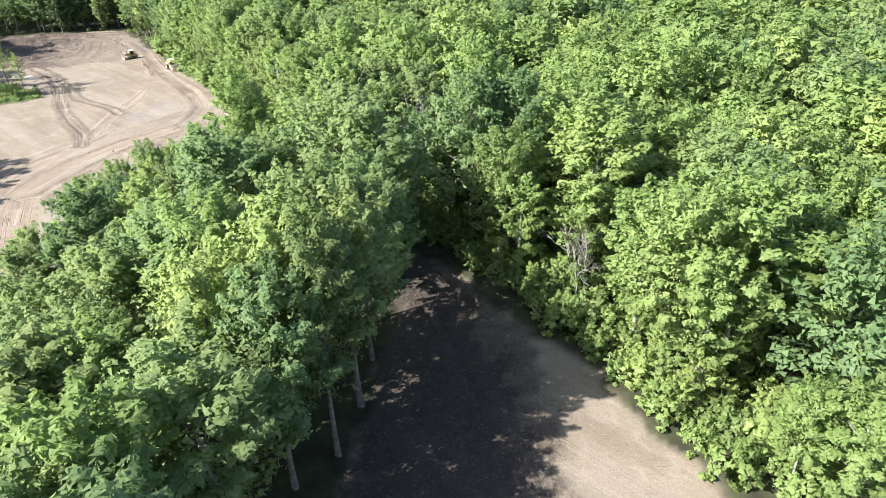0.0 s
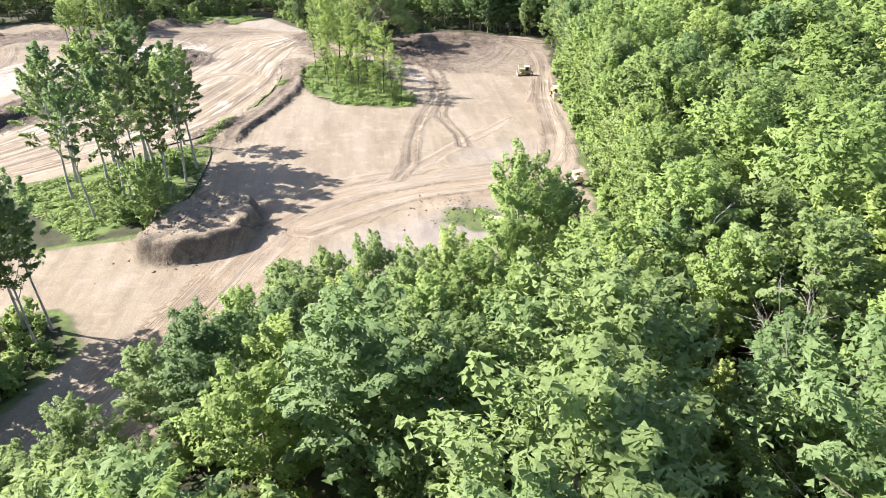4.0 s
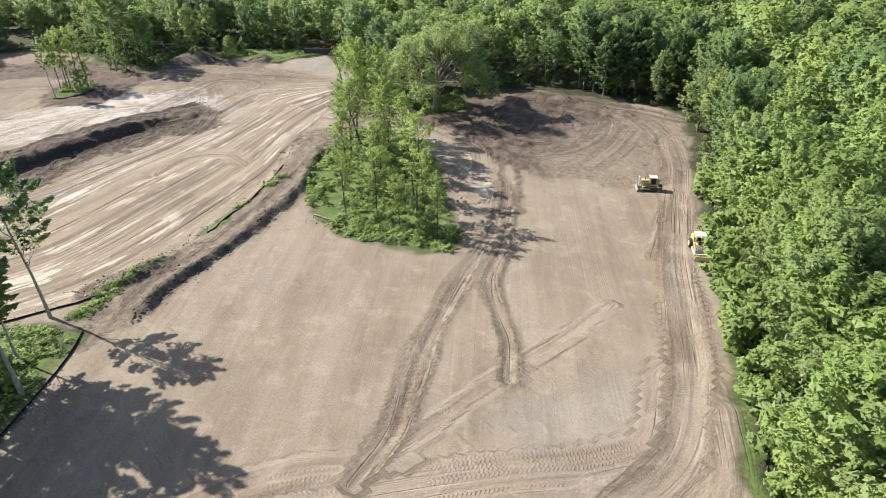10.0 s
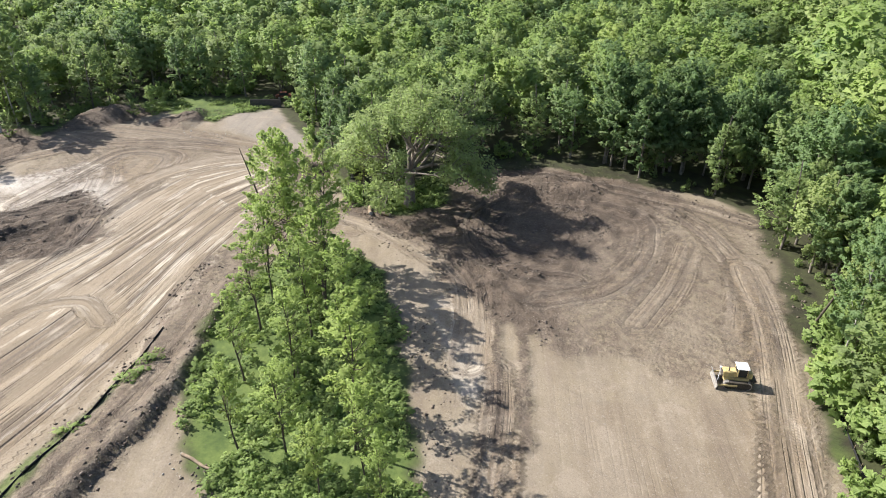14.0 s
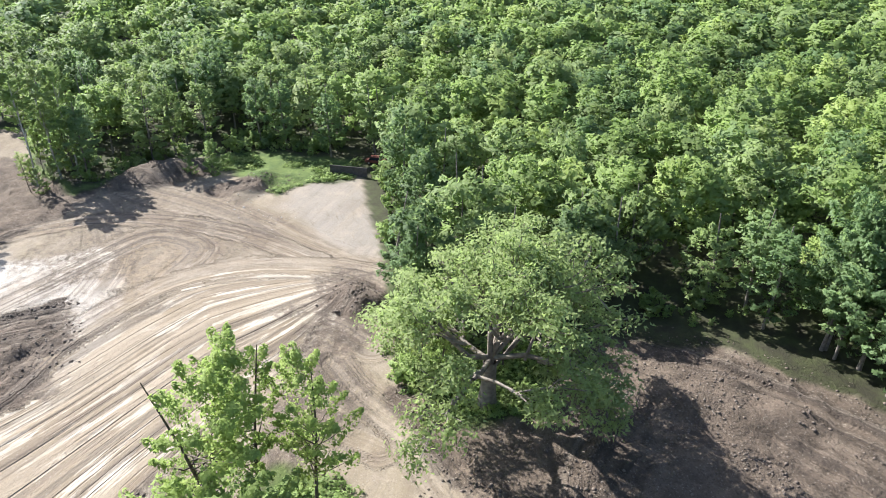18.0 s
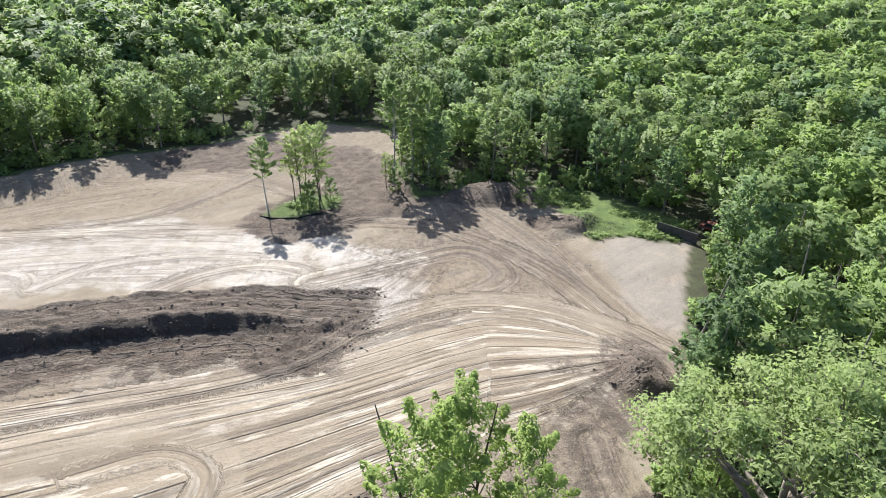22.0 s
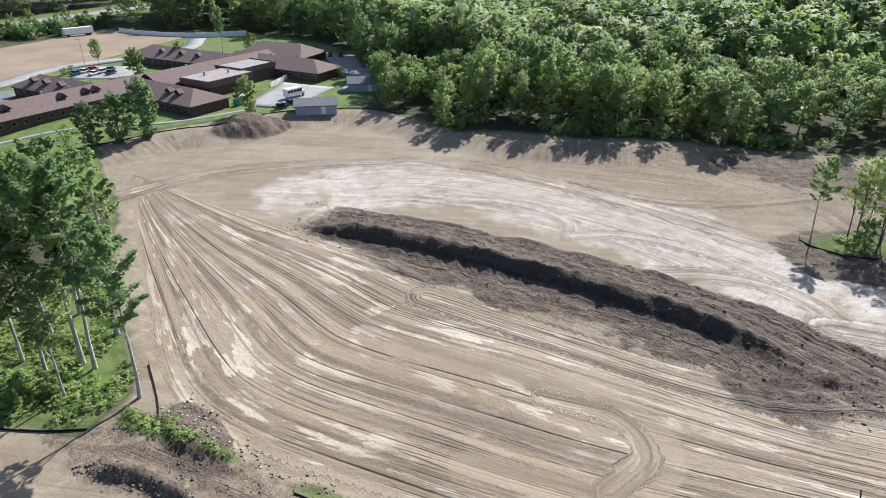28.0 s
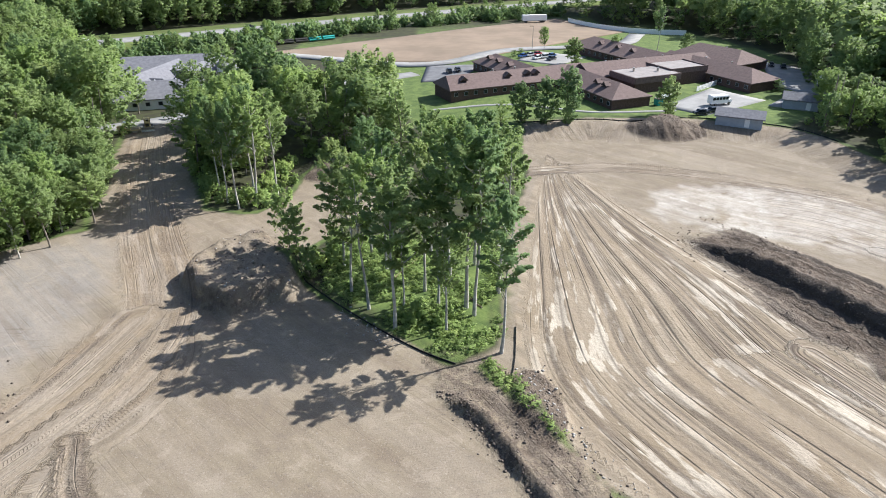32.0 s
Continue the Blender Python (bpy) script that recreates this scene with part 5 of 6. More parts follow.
def strip(name, line, width, mat, label, lift=0.12, category="road", thick=0.3):
    d = np.gradient(line, axis=0)
    d /= np.linalg.norm(d, axis=1)[:, None]
    nrm = np.stack([-d[:, 1], d[:, 0]], -1)
    rows = []
    for k, drop in ((-1, thick), (-1, 0), (0, -0.06), (1, 0), (1, thick)):
        p = line + nrm * width / 2 * k
        rows.append(np.stack([p[:, 0], p[:, 1], np.array([ground_z(a, b) for a, b in p]) + lift - drop], -1))
    v = np.stack(rows, 1).reshape(-1, 3)
    n = len(line)
    f = [[i * 5 + j, i * 5 + j + 1, i * 5 + 6 + j, i * 5 + 5 + j] for i in range(n - 1) for j in range(4)]
    return tagged(new(name, mesh_np(name, v, np.array(f), mat)), label, category, kind="structure")


# ---- school grounds, houses and highway ----
ASPHALT = simple("worn_asphalt", (0.16, 0.16, 0.165), 0.9, 0.2, 0.4)
CONCRETE = simple("pale_concrete", (0.27, 0.265, 0.255), 0.9, 0.15, 0.3)
TAN_EARTH = simple("bare_tan_earth", (0.235, 0.18, 0.13), 0.95, 0.18, 0.06)
BRICK = simple("brown_brick", (0.10, 0.064, 0.054), 0.9, 0.25, 2.0)
SHINGLE = simple("brown_shingles", (0.15, 0.108, 0.098), 0.85, 0.18, 1.2, relief=0.03)
SHINGLE_GREY = simple("grey_shingles", (0.17, 0.17, 0.185), 0.85, 0.2, 1.2, relief=0.03)
MEMBRANE = simple("pale_roof_membrane", (0.27, 0.245, 0.23), 0.7, 0.15, 0.5)
SIDING = simple("white_siding", (0.72, 0.73, 0.74), 0.7, 0.08, 1.0)
SIDING_GREY = simple("grey_siding", (0.33, 0.36, 0.40), 0.7, 0.1, 1.0)
WHITE = simple("white_paint", (0.78, 0.78, 0.77), 0.45, 0.05, 2.0)
GLASS = simple("dark_window_glass", (0.02, 0.025, 0.03), 0.08, 0.2, 1.0)
YELLOW = simple("faded_machine_yellow", (0.50, 0.40, 0.19), 0.6, 0.22, 2.5)
CREAM = simple("dusty_cream_paint", (0.60, 0.50, 0.30), 0.6, 0.18, 2.5)
STEEL = simple("scoured_steel", (0.42, 0.40, 0.37), 0.4, 0.25, 3.0, 0.6)
DARK_STEEL = simple("muddy_dark_steel", (0.07, 0.06, 0.05), 0.7, 0.4, 4.0)
RUBBER = simple("dusty_rubber", (0.05, 0.048, 0.045), 0.9, 0.35, 4.0)
TEAL = simple("teal_plastic", (0.03, 0.32, 0.28), 0.5, 0.15, 2.0)
BLACK_CLOTH = simple("black_silt_cloth", (0.018, 0.018, 0.02), 0.85, 0.3, 2.0)
TIMBER_DARK = simple("dark_weathered_timber", (0.085, 0.078, 0.072), 0.9, 0.3, 2.0)
TIMBER = simple("grey_timber", (0.26, 0.20, 0.14), 0.9, 0.3, 2.0)


def gable(length, width, eave, ridge, hip0, hip1, over=0.5, thick=0.28):
    """Roof shell along x, hipped by the given lengths at its ends."""
    l, w, e = length / 2 + over, width / 2 + over, eave - 0.1
    top = [(-l, -w, e), (l, -w, e), (l, w, e), (-l, w, e), (-length / 2 + hip0 - (over if not hip0 else 0), 0, ridge), (length / 2 - hip1 + (over if not hip1 else 0), 0, ridge)]
    v = np.array(top + [(x, y, z - thick) for x, y, z in top])
    f = [(0, 1, 5, 4), (2, 3, 4, 5), (1, 2, 5, 5), (3, 0, 4, 4)]
    bm = bmesh.new()
    vs = [bm.verts.new(p) for p in v]
    for q in f:
        q = list(dict.fromkeys(q))
        bm.faces.new([vs[i] for i in q])
        bm.faces.new([vs[i + 6] for i in reversed(q)])
    for a, b in ((0, 1), (1, 2), (2, 3), (3, 0)):
        bm.faces.new([vs[b], vs[a], vs[a + 6], vs[b + 6]])
    return bm


def wing(parent, p0, p1, width, eave, ridge, hip0, hip1, wall, roof, windows=True, z=None, sash=None, step=3.2):
    """One straight wing: walls, roof and windows with frames, along the plan line p0 to p1."""
    p0, p1 = np.array(p0, float), np.array(p1, float)
    d = p1 - p0
    ln = float(np.hypot(*d))
    c = (p0 + p1) / 2
    m = Matrix.Translation((c[0], c[1], ground_z(*c) if z is None else z)) @ pose(0, 0, 0, 0, 0, math.degrees(math.atan2(d[1], d[0])))
    bm = box((0, 0, eave / 2 - 0.5, ln, width, eave + 1.0))
    if not hip0 or not hip1:
        for s, h in ((-1, hip0), (1, hip1)):
            if not h:
                q = [bm.verts.new((s * (ln / 2 - i), y, zz)) for i in (0.0, 0.25) for y, zz in ((-width / 2, eave), (width / 2, eave), (0, ridge - 0.35))]
                for t in ((0, 1, 2), (5, 4, 3), (0, 2, 5, 3), (1, 4, 5, 2), (0, 3, 4, 1)):
                    bm.faces.new([q[i] for i in t])
    body = part("wing", bm, wall, parent, m=m)
    part("roof", gable(ln, width, eave, ridge, hip0, hip1), roof, body)
    if windows:
        for s in (-1, 1):
            k = max(1, int(ln / step))
            for i in range(k):
                x = (i + 0.5) * ln / k - ln / 2
                fr = part("window", box((x, s * (width / 2 + 0.03), eave * 0.52, 1.25, 0.12, 1.15)), sash or SIDING_GREY, body)
                part("pane", box((x, s * (width / 2 + 0.08), eave * 0.52, 1.1, 0.06, 1.0)), GLASS, fr)
    return body


school = tagged(new("school_building"), "low rambling brown-brick school with brown shingle roofs", "building")
school.matrix_world = Matrix.Identity(4)
Z1 = 1.6
w1 = wing(school, (-121, -10), (-166, -29), 12, 3.0, 6.0, 1.0, 0, BRICK, SHINGLE, z=Z1)
w2 = wing(school, (-138, -50), (-150, -24), 12, 3.0, 6.0, 5.0, 0, BRICK, SHINGLE, z=Z1)
w3 = wing(school, (-162, -26), (-174, 5), 13, 3.0, 5.9, 0, 6.0, BRICK, SHINGLE, z=Z1)
w4 = wing(school, (-166, -26), (-212, -44), 13, 3.3, 6.4, 0, 0, BRICK, SHINGLE, z=Z1)
w5 = wing(school, (-203, -50), (-221, -14), 13, 3.1, 6.0, 0, 6.0, BRICK, SHINGLE, z=Z1)
w6 = wing(school, (-215, -66), (-229, -42), 17, 3.1, 6.6, 5.0, 5.0, BRICK, SHINGLE, z=Z1)
w7 = wing(school, (-180, -84), (-200, -42), 14, 3.1, 6.2, 5.0, 0, BRICK, SHINGLE, z=Z1)
hall = part("hall", box((0, 0, 2.0, 17, 12, 5.4)), BRICK, school, m=pose(-185, -20, Z1, 0, 0, 23))
part("mansard", box((0, -6.2, 3.9, 17.6, 0.5, 1.9), (0, 6.2, 3.9, 17.6, 0.5, 1.9), (-8.8, 0, 3.9, 0.5, 12.6, 1.9), (8.8, 0, 3.9, 0.5, 12.6, 1.9), bevel=0.06), SHINGLE, hall)
part("flat_roof", box((0, 0, 4.78, 17.0, 11.8, 0.12)), MEMBRANE, hall)
hall2 = part("hall", box((0, 0, 2.0, 15, 13, 5.8)), BRICK, school, m=pose(-198, -30, Z1, 0, 0, 23))
part("flat_roof", box((0, 0, 4.98, 14.4, 12.4, 0.14)), MEMBRANE, hall2)
part("parapet", box((0, -6.4, 4.6, 15.4, 0.4, 1.6), (0, 6.4, 4.6, 15.4, 0.4, 1.6), (-7.5, 0, 4.6, 0.4, 13.0, 1.6), (7.5, 0, 4.6, 0.4, 13.0, 1.6), bevel=0.05), SHINGLE, hall2)
for body, xs in ((w1, (-19, -4, 3, 6)), (w2, (-8, -2, 5)), (w7, (-10, 0, 8)), (w3, (4, 8))):
    for x in xs:
        dm = part("dormer", gable(1.6, 2.2, 0.5, 1.5, 0, 0, 0.2, 0.1), SHINGLE, body, m=pose(x, -2.8, 4.5, 0, 0, 90))
        part("gable_vent", box((0.8, 0, 0.9, 0.1, 1.1, 0.7)), DARK_STEEL, dm)
for body, spots in ((w4, ((-14, 2), (-8, 3), (2, 2), (10, 3))), (w5, ((-6, 2), (4, 3))), (w6, ((0, 4),)), (hall, ((-4, 1), (3, -2))), (w1, ((-6, 3), (2, 3)))):
    for x, y in spots:
        part("roof_vent", drum(x, y, 5.4, 0.35, 1.2, "z", 10), STEEL, body)
fence_w = tagged(new("yard_fence"), "white slatted fence round the school yard", "fence")
for p0, p1 in (((-183, -1), (-190, -8)), ((-200, -14), (-209, -22))):
    p0, p1 = np.array(p0, float), np.array(p1, float)
    for t in np.linspace(0, 1, 14):
        q = p0 + (p1 - p0) * t
        part("slat", box((q[0], q[1], Z1 + 0.8, 0.66, 0.09, 1.6, math.degrees(math.atan2(*(p1 - p0)[::-1])))), WHITE, fence_w)
bin_t = tagged(new("waste_container"), "teal waste container beside the white fence", "container")
part("tub", box((-183, 2, Z1 + 0.9, 2.4, 1.8, 1.8, 23), bevel=0.1), TEAL, bin_t)
part("lid", box((-183, 2, Z1 + 1.85, 2.5, 1.9, 0.12, 23), bevel=0.03), DARK_STEEL, bin_t)

slab("school_yard", [(-184, 4), (-206, -18), (-216, -2), (-192, 14)], CONCRETE, "pale concrete yard behind the school")
slab("side_yard", [(-228, -20), (-240, -60), (-256, -40), (-236, 0)], CONCRETE, "pale concrete yard beside the school", lift=0.16)
slab("side_drive", [(-214, 4), (-228, -10), (-236, -2), (-222, 10)], CONCRETE, "concrete drive to the sheds", lift=0.2)
slab("car_park", [(-114, -34), (-128, -34), (-136, -56), (-116, -60)], ASPHALT, "grey asphalt car park beside the school", category="car park")
slab("car_park_rear", [(-150, -64), (-164, -54), (-178, -70), (-160, -84)], CONCRETE, "pale car park with parked cars", category="car park")
slab("bare_field", [(-42, -84), (-128, -62), (-214, -140), (-186, -186)], TAN_EARTH, "levelled tan earth field", lift=0.3, n=24, category="ground")
strip("footpath", curve([(-118, 2), (-141, 1), (-161, 9), (-178, 9), (-186, 8)]), 1.6, CONCRETE, "pale footpath along the lawn", lift=0.1, category="path")
strip("drive", curve([(-60, -84), (-118, -62), (-150, -86), (-196, -98), (-214, -128)]), 7, CONCRETE, "pale drive past the bare field", lift=0.42)
strip("street", curve([(20, 14), (-20, 18), (-36, 14), (-50, 2), (-70, -24), (-112, -48)]), 7, CONCRETE, "pale residential street", lift=0.14)
VERGE = simple("mown_verge", (0.12, 0.155, 0.045), 0.95, 0.2, 0.1)
strip("verge", HIGHWAY[4:], 44, VERGE, "mown grass beside the highway", lift=0.35, category="grass")
strip("highway", HIGHWAY[4:], 13, CONCRETE, "pale two-lane highway", lift=0.6)
white_wall = tagged(new("screen_fence"), "long white fence beyond the bare field", "fence")
for p0, p1 in zip(*(lambda c: (c[:-1], c[1:]))(curve([(-190, -172), (-200, -150), (-214, -134), (-236, -126)], 3))):
    c, d = (p0 + p1) / 2, p1 - p0
    part("panel", box((c[0], c[1], ground_z(*c) + 1.1, float(np.hypot(*d)), 0.12, 2.2, math.degrees(math.atan2(d[1], d[0])))), WHITE, white_wall)

for p0, p1, w, e, r, mat, label in (((-193, 19), (-203, 24), 6, 2.6, 4.0, SIDING_GREY, "small grey shed at the yard's edge"), ((-218, 4), (-226, 8), 6, 2.8, 4.4, SIDING_GREY, "small grey garage with a dark roof")):
    s = tagged(new("shed"), label, "shed", "sheds by the school")
    b = wing(s, p0, p1, w, e, r, 0, 0, mat, SHINGLE_GREY, False, Z1)
    part("door", box((2, -w / 2 - 0.03, 1.1, 1.2, 0.1, 2.1)), WHITE, b)

house = tagged(new("house"), "sprawling white house with grey shingle roofs", "house")
h1 = wing(house, (-25, -6), (-45, -12), 13, 3.2, 7.0, 4.0, 0, SIDING, SHINGLE_GREY)
h2 = wing(house, (-10, -36), (-50, -46), 17, 3.6, 8.5, 5.0, 5.0, SIDING, SHINGLE_GREY)
h3 = wing(house, (-27, -8), (-33, -42), 12, 3.4, 7.6, 0, 0, SIDING, SHINGLE_GREY)
h4 = wing(house, (-40, -24), (-46, -44), 10, 3.6, 8.0, 0, 0, SIDING, SHINGLE_GREY)
for body, xs, side in ((h1, (-6, 0, 6), 1), (h2, (-14, -5, 5, 14), 1), (h3, (-8, 4), -1), (h3, (-2,), 1), (h4, (-5, 4), -1)):
    for x in xs:
        gb = part("gable", gable(4.2, 4.4, 3.2, 5.6, 0, 0, 0.3, 0.12), SHINGLE_GREY, body, m=pose(x, side * 4.6, 0.4, 0, 0, 90))
        part("gable_wall", box((side * 2.0, 0, 1.9, 0.2, 4.2, 3.4), (side * 2.0, 0, 3.9, 0.2, 2.2, 0.9)), SIDING, gb)
        part("window", box((side * 2.12, 0, 2.2, 0.08, 1.6, 1.4)), GLASS, gb)
part("turret", drum(-49, -34, 3.0, 2.4, 7.0, "z", 8), SIDING, house)
part("turret_roof", drum(-49, -34, 7.6, 2.9, 2.6, "z", 8, 0, 0.05), SHINGLE_GREY, house)
cot = tagged(new("house"), "small white house with a grey roof", "house")
wing(cot, (12, -44), (-4, -44), 9, 3, 6, 2, 2, SIDING, SHINGLE_GREY)
for p0, p1, label in (((30, -240), (8, -250), "pale distant house beyond the highway"), ((-418, 26), (-430, 36), "distant house with a grey gabled roof among trees")):
    h = tagged(new("house"), label, "house")
    wing(h, p0, p1, 12, 6, 11, 0, 0, SIDING, SHINGLE_GREY, True, 0)
slab("far_drive", [(-414, 44), (-420, 50), (-428, 46), (-420, 38)], CONCRETE, "pale drive of a distant house", category="drive")
hut = tagged(new("timber_wall"), "low grey timber wall at the grass edge", "wall")
for i in range(6):
    part("plank", box((-232 + i * 0.8 + 0.4, 217.5 + i * 1.0, 1.0, 1.28, 0.16, 1.9, 51)), TIMBER_DARK, hut)

# ---- machines and vehicles ----
def tracks_of(parent, half, length, width, height):
    for s in (-1, 1):
        bm = bmesh.new()
        n, r = 28, height / 2
        prof = []
        for i in range(n):
            a = 2 * math.pi * i / n
            prof.append((math.cos(a) * r + math.copysign(length / 2 - r, math.cos(a)), math.sin(a) * r + r))
        rings = [[bm.verts.new((x, s * half + y, z)) for x, z in prof] for y in (-width / 2, width / 2)]
        for i in range(n):
            bm.faces.new([rings[0][i], rings[0][(i + 1) % n], rings[1][(i + 1) % n], rings[1][i]])
        bm.faces.new(rings[0]), bm.faces.new(rings[1][::-1])
        bmesh.ops.recalc_face_normals(bm, faces=bm.faces[:])
        t = part("crawler_track", bm, DARK_STEEL, parent)
        for i in range(0, n, 1):
            x, z = prof[i]
            part("shoe", box((x, s * half, z, 0.16, width + 0.06, 0.07, 0, -math.degrees(math.atan2(z - r, x)) + 90)), STEEL, t)


def bulldozer(label, paint, x, y, heading, canopy, size=1.0):
    d = tagged(new("bulldozer"), label, "bulldozer", "yellow earthmoving machines")
    tracks_of(d, 1.0, 3.4, 0.56, 1.0)
    part("hull", box((0.1, 0, 0.95, 3.0, 1.4, 0.8), bevel=0.06), paint, d)
    hood = part("hood", box((1.0, 0, 1.65, 1.7, 1.15, 0.95), (1.0, 0, 2.14, 1.5, 0.9, 0.06), bevel=0.05), paint, d)
    part("grille", box((1.88, 0, 1.6, 0.05, 0.9, 0.75)), DARK_STEEL, hood)
    part("exhaust", drum(1.2, 0.3, 2.5, 0.07, 0.7, "z", 10), DARK_STEEL, hood)
    cab = part("cab", box((-0.45, 0, 2.15, 1.2, 1.4, 1.1)) if not canopy else box(*[(-0.45 + sx * 0.6, sy * 0.7, 2.2, 0.08, 0.08, 1.3) for sx in (-1, 1) for sy in (-1, 1)]), GLASS if not canopy else paint, d)
    part("roof", box((-0.45, 0, 2.85, 1.55, 1.6, 0.14), bevel=0.05), WHITE if not canopy else paint, cab, "pale sun-bleached roof")
    for sx in (-1, 1):
        for sy in (-1, 1):
            part("post", box((-0.45 + sx * 0.58, sy * 0.68, 2.2, 0.1, 0.1, 1.3)), paint, cab)
    part("seat", box((-0.6, 0, 1.75, 0.5, 0.5, 0.2), (-0.82, 0, 2.05, 0.12, 0.5, 0.6), bevel=0.03), RUBBER, cab)
    part("fuel_tank", box((-1.45, 0, 1.75, 0.6, 1.3, 0.9), bevel=0.08), paint, d)
    ripper = part("ripper", box((-2.05, 0, 0.95, 0.7, 1.2, 0.25), (-2.35, 0, 0.6, 0.14, 0.14, 0.9), bevel=0.02), DARK_STEEL, d)
    for s in (-1, 1):
        part("push_arm", box((1.3, s * 1.36, 0.6, 2.4, 0.14, 0.24), bevel=0.02), paint, d)
    bm = bmesh.new()
    n = 9
    rows = []
    for w in (-1.6, 1.6):
        for th in (0.0, 0.09):
            rows.append([bm.verts.new((2.5 + th + 0.22 * math.cos(math.pi * (i / (n - 1))) ** 2, w, 0.05 + 1.15 * i / (n - 1))) for i in range(n)])
    for i in range(n - 1):
        for a, b in ((0, 2), (1, 3), (0, 1), (2, 3)):
            bm.faces.new([rows[a][i], rows[b][i], rows[b][i + 1], rows[a][i + 1]])
    for i in (0, n - 1):
        bm.faces.new([rows[0][i], rows[1][i], rows[3][i], rows[2][i]])
    bmesh.ops.recalc_face_normals(bm, faces=bm.faces[:])
    blade = part("blade", bm, STEEL, d, "scoured steel dozer blade")
    if not canopy:
        mast = part("mast", drum(2.5, 0.9, 2.1, 0.045, 2.0, "z", 8), WHITE, blade)
        part("receiver", drum(2.5, 0.9, 3.15, 0.14, 0.16, "z", 12), WHITE, mast)
    d.matrix_world = pose(x, y, ground_z(x, y) + 0.02, 0, 0, heading) @ Matrix.Diagonal((size, size, size, 1))
    return d


def roller(x, y, heading):
    d = tagged(new("road_roller"), "yellow padfoot soil roller with a white cab roof", "roller", "yellow earthmoving machines")
    frame_f = part("drum_frame", box((1.7, 1.15, 0.85, 2.2, 0.16, 0.3), (1.7, -1.15, 0.85, 2.2, 0.16, 0.3), (2.75, 0, 0.8, 0.2, 2.4, 0.35), (0.6, 0, 0.9, 0.25, 2.4, 0.5), bevel=0.03), CREAM, d)
    rollr = part("drum", drum(1.7, 0, 0.8, 0.72, 2.1, "y", 32, 0.03), STEEL, d)
    for i in range(14):
        for j in range(7):
            a = 2 * math.pi * (i + 0.5 * (j % 2)) / 14
            part("pad", box((1.7 + 0.78 * math.cos(a), -0.9 + 0.3 * j, 0.8 + 0.78 * math.sin(a), 0.13, 0.17, 0.14, 0, -math.degrees(a))), STEEL, rollr)
    part("blade", box((3.15, 0, 0.4, 0.12, 2.5, 0.75), (2.95, 0.7, 0.6, 0.4, 0.14, 0.14), (2.95, -0.7, 0.6, 0.4, 0.14, 0.14), bevel=0.02), CREAM, d)
    part("engine_hood", box((-1.6, 0, 1.45, 1.9, 1.4, 0.95), bevel=0.12), YELLOW, d)
    part("chassis", box((-0.9, 0, 0.85, 2.8, 1.2, 0.4), bevel=0.04), YELLOW, d)
    cab = part("cab", box(*[(-0.1 + sx * 0.6, sy * 0.68, 2.0, 0.09, 0.09, 1.7) for sx in (-1, 1) for sy in (-1, 1)], (-0.1, 0, 1.2, 1.2, 1.4, 0.12)), YELLOW, d)
    part("roof", box((-0.1, 0, 2.9, 1.5, 1.65, 0.13), bevel=0.04), WHITE, cab, "white cab roof")
    part("seat", box((-0.2, 0, 1.5, 0.5, 0.5, 0.25), (-0.45, 0, 1.85, 0.12, 0.5, 0.6), bevel=0.03), RUBBER, cab)
    part("console", box((0.42, 0, 1.65, 0.2, 0.5, 0.6), bevel=0.03), DARK_STEEL, cab)
    for s in (-1, 1):
        t = part("wheel", drum(-1.3, s * 0.9, 0.72, 0.72, 0.55, "y", 26, 0.1), RUBBER, d)
        part("rim", drum(-1.3, s * 1.16, 0.72, 0.4, 0.08, "y", 18), CREAM, t)
    d.matrix_world = pose(x, y, ground_z(x, y) + 0.03, 0, 0, heading)
    return d


bulldozer("yellow bulldozer with white cab roof on graded earth", YELLOW, -99.8, 213.2, 222, False, 0.88)
bulldozer("dusty cream bulldozer with flat canopy at the wood's edge", CREAM, -50.5, 154.0, 138, True, 0.85)
roll = roller(-81.5, 199.2, -46)
copy_thing(roll, pose(-38.5, 20.5, ground_z(-38.5, 20.5) + 0.03, 0, 0, 200))
bulldozer("orange-yellow bulldozer parked by the access track", YELLOW, -42.5, 17.5, 110, True)


def car(x, y, heading, paint, label, size=1.0):
    c = tagged(new("car"), label, "car", "parked cars")
    body = part("body", box((0, 0, 0.62, 4.4, 1.75, 0.62), bevel=0.16), paint, c)
    bm = box((-0.15, 0, 1.15, 2.5, 1.55, 0.6))
    for v in bm.verts:
        if v.co.z > 1.2:
            v.co.x, v.co.y = v.co.x * 0.72 - 0.05, v.co.y * 0.86
    cabin = part("cabin_glass", bm, GLASS, c)
    part("roof", box((-0.16, 0, 1.46, 1.75, 1.3, 0.07), bevel=0.03), paint, c)
    for sx in (-1.35, 1.35):
        for sy in (-0.8, 0.8):
            w = part("wheel", drum(sx, sy, 0.33, 0.33, 0.22, "y", 16, 0.04), RUBBER, c)
            part("rim", drum(sx, sy * 1.14, 0.33, 0.2, 0.06, "y", 12), STEEL, w)
    for sy in (-0.6, 0.6):
        part("headlight", box((2.18, sy, 0.7, 0.06, 0.36, 0.16), bevel=0.02), WHITE, c)
    c.matrix_world = pose(x, y, ground_z(x, y) + 0.18, 0, 0, heading) @ Matrix.Diagonal((size, size, size, 1))
    return c


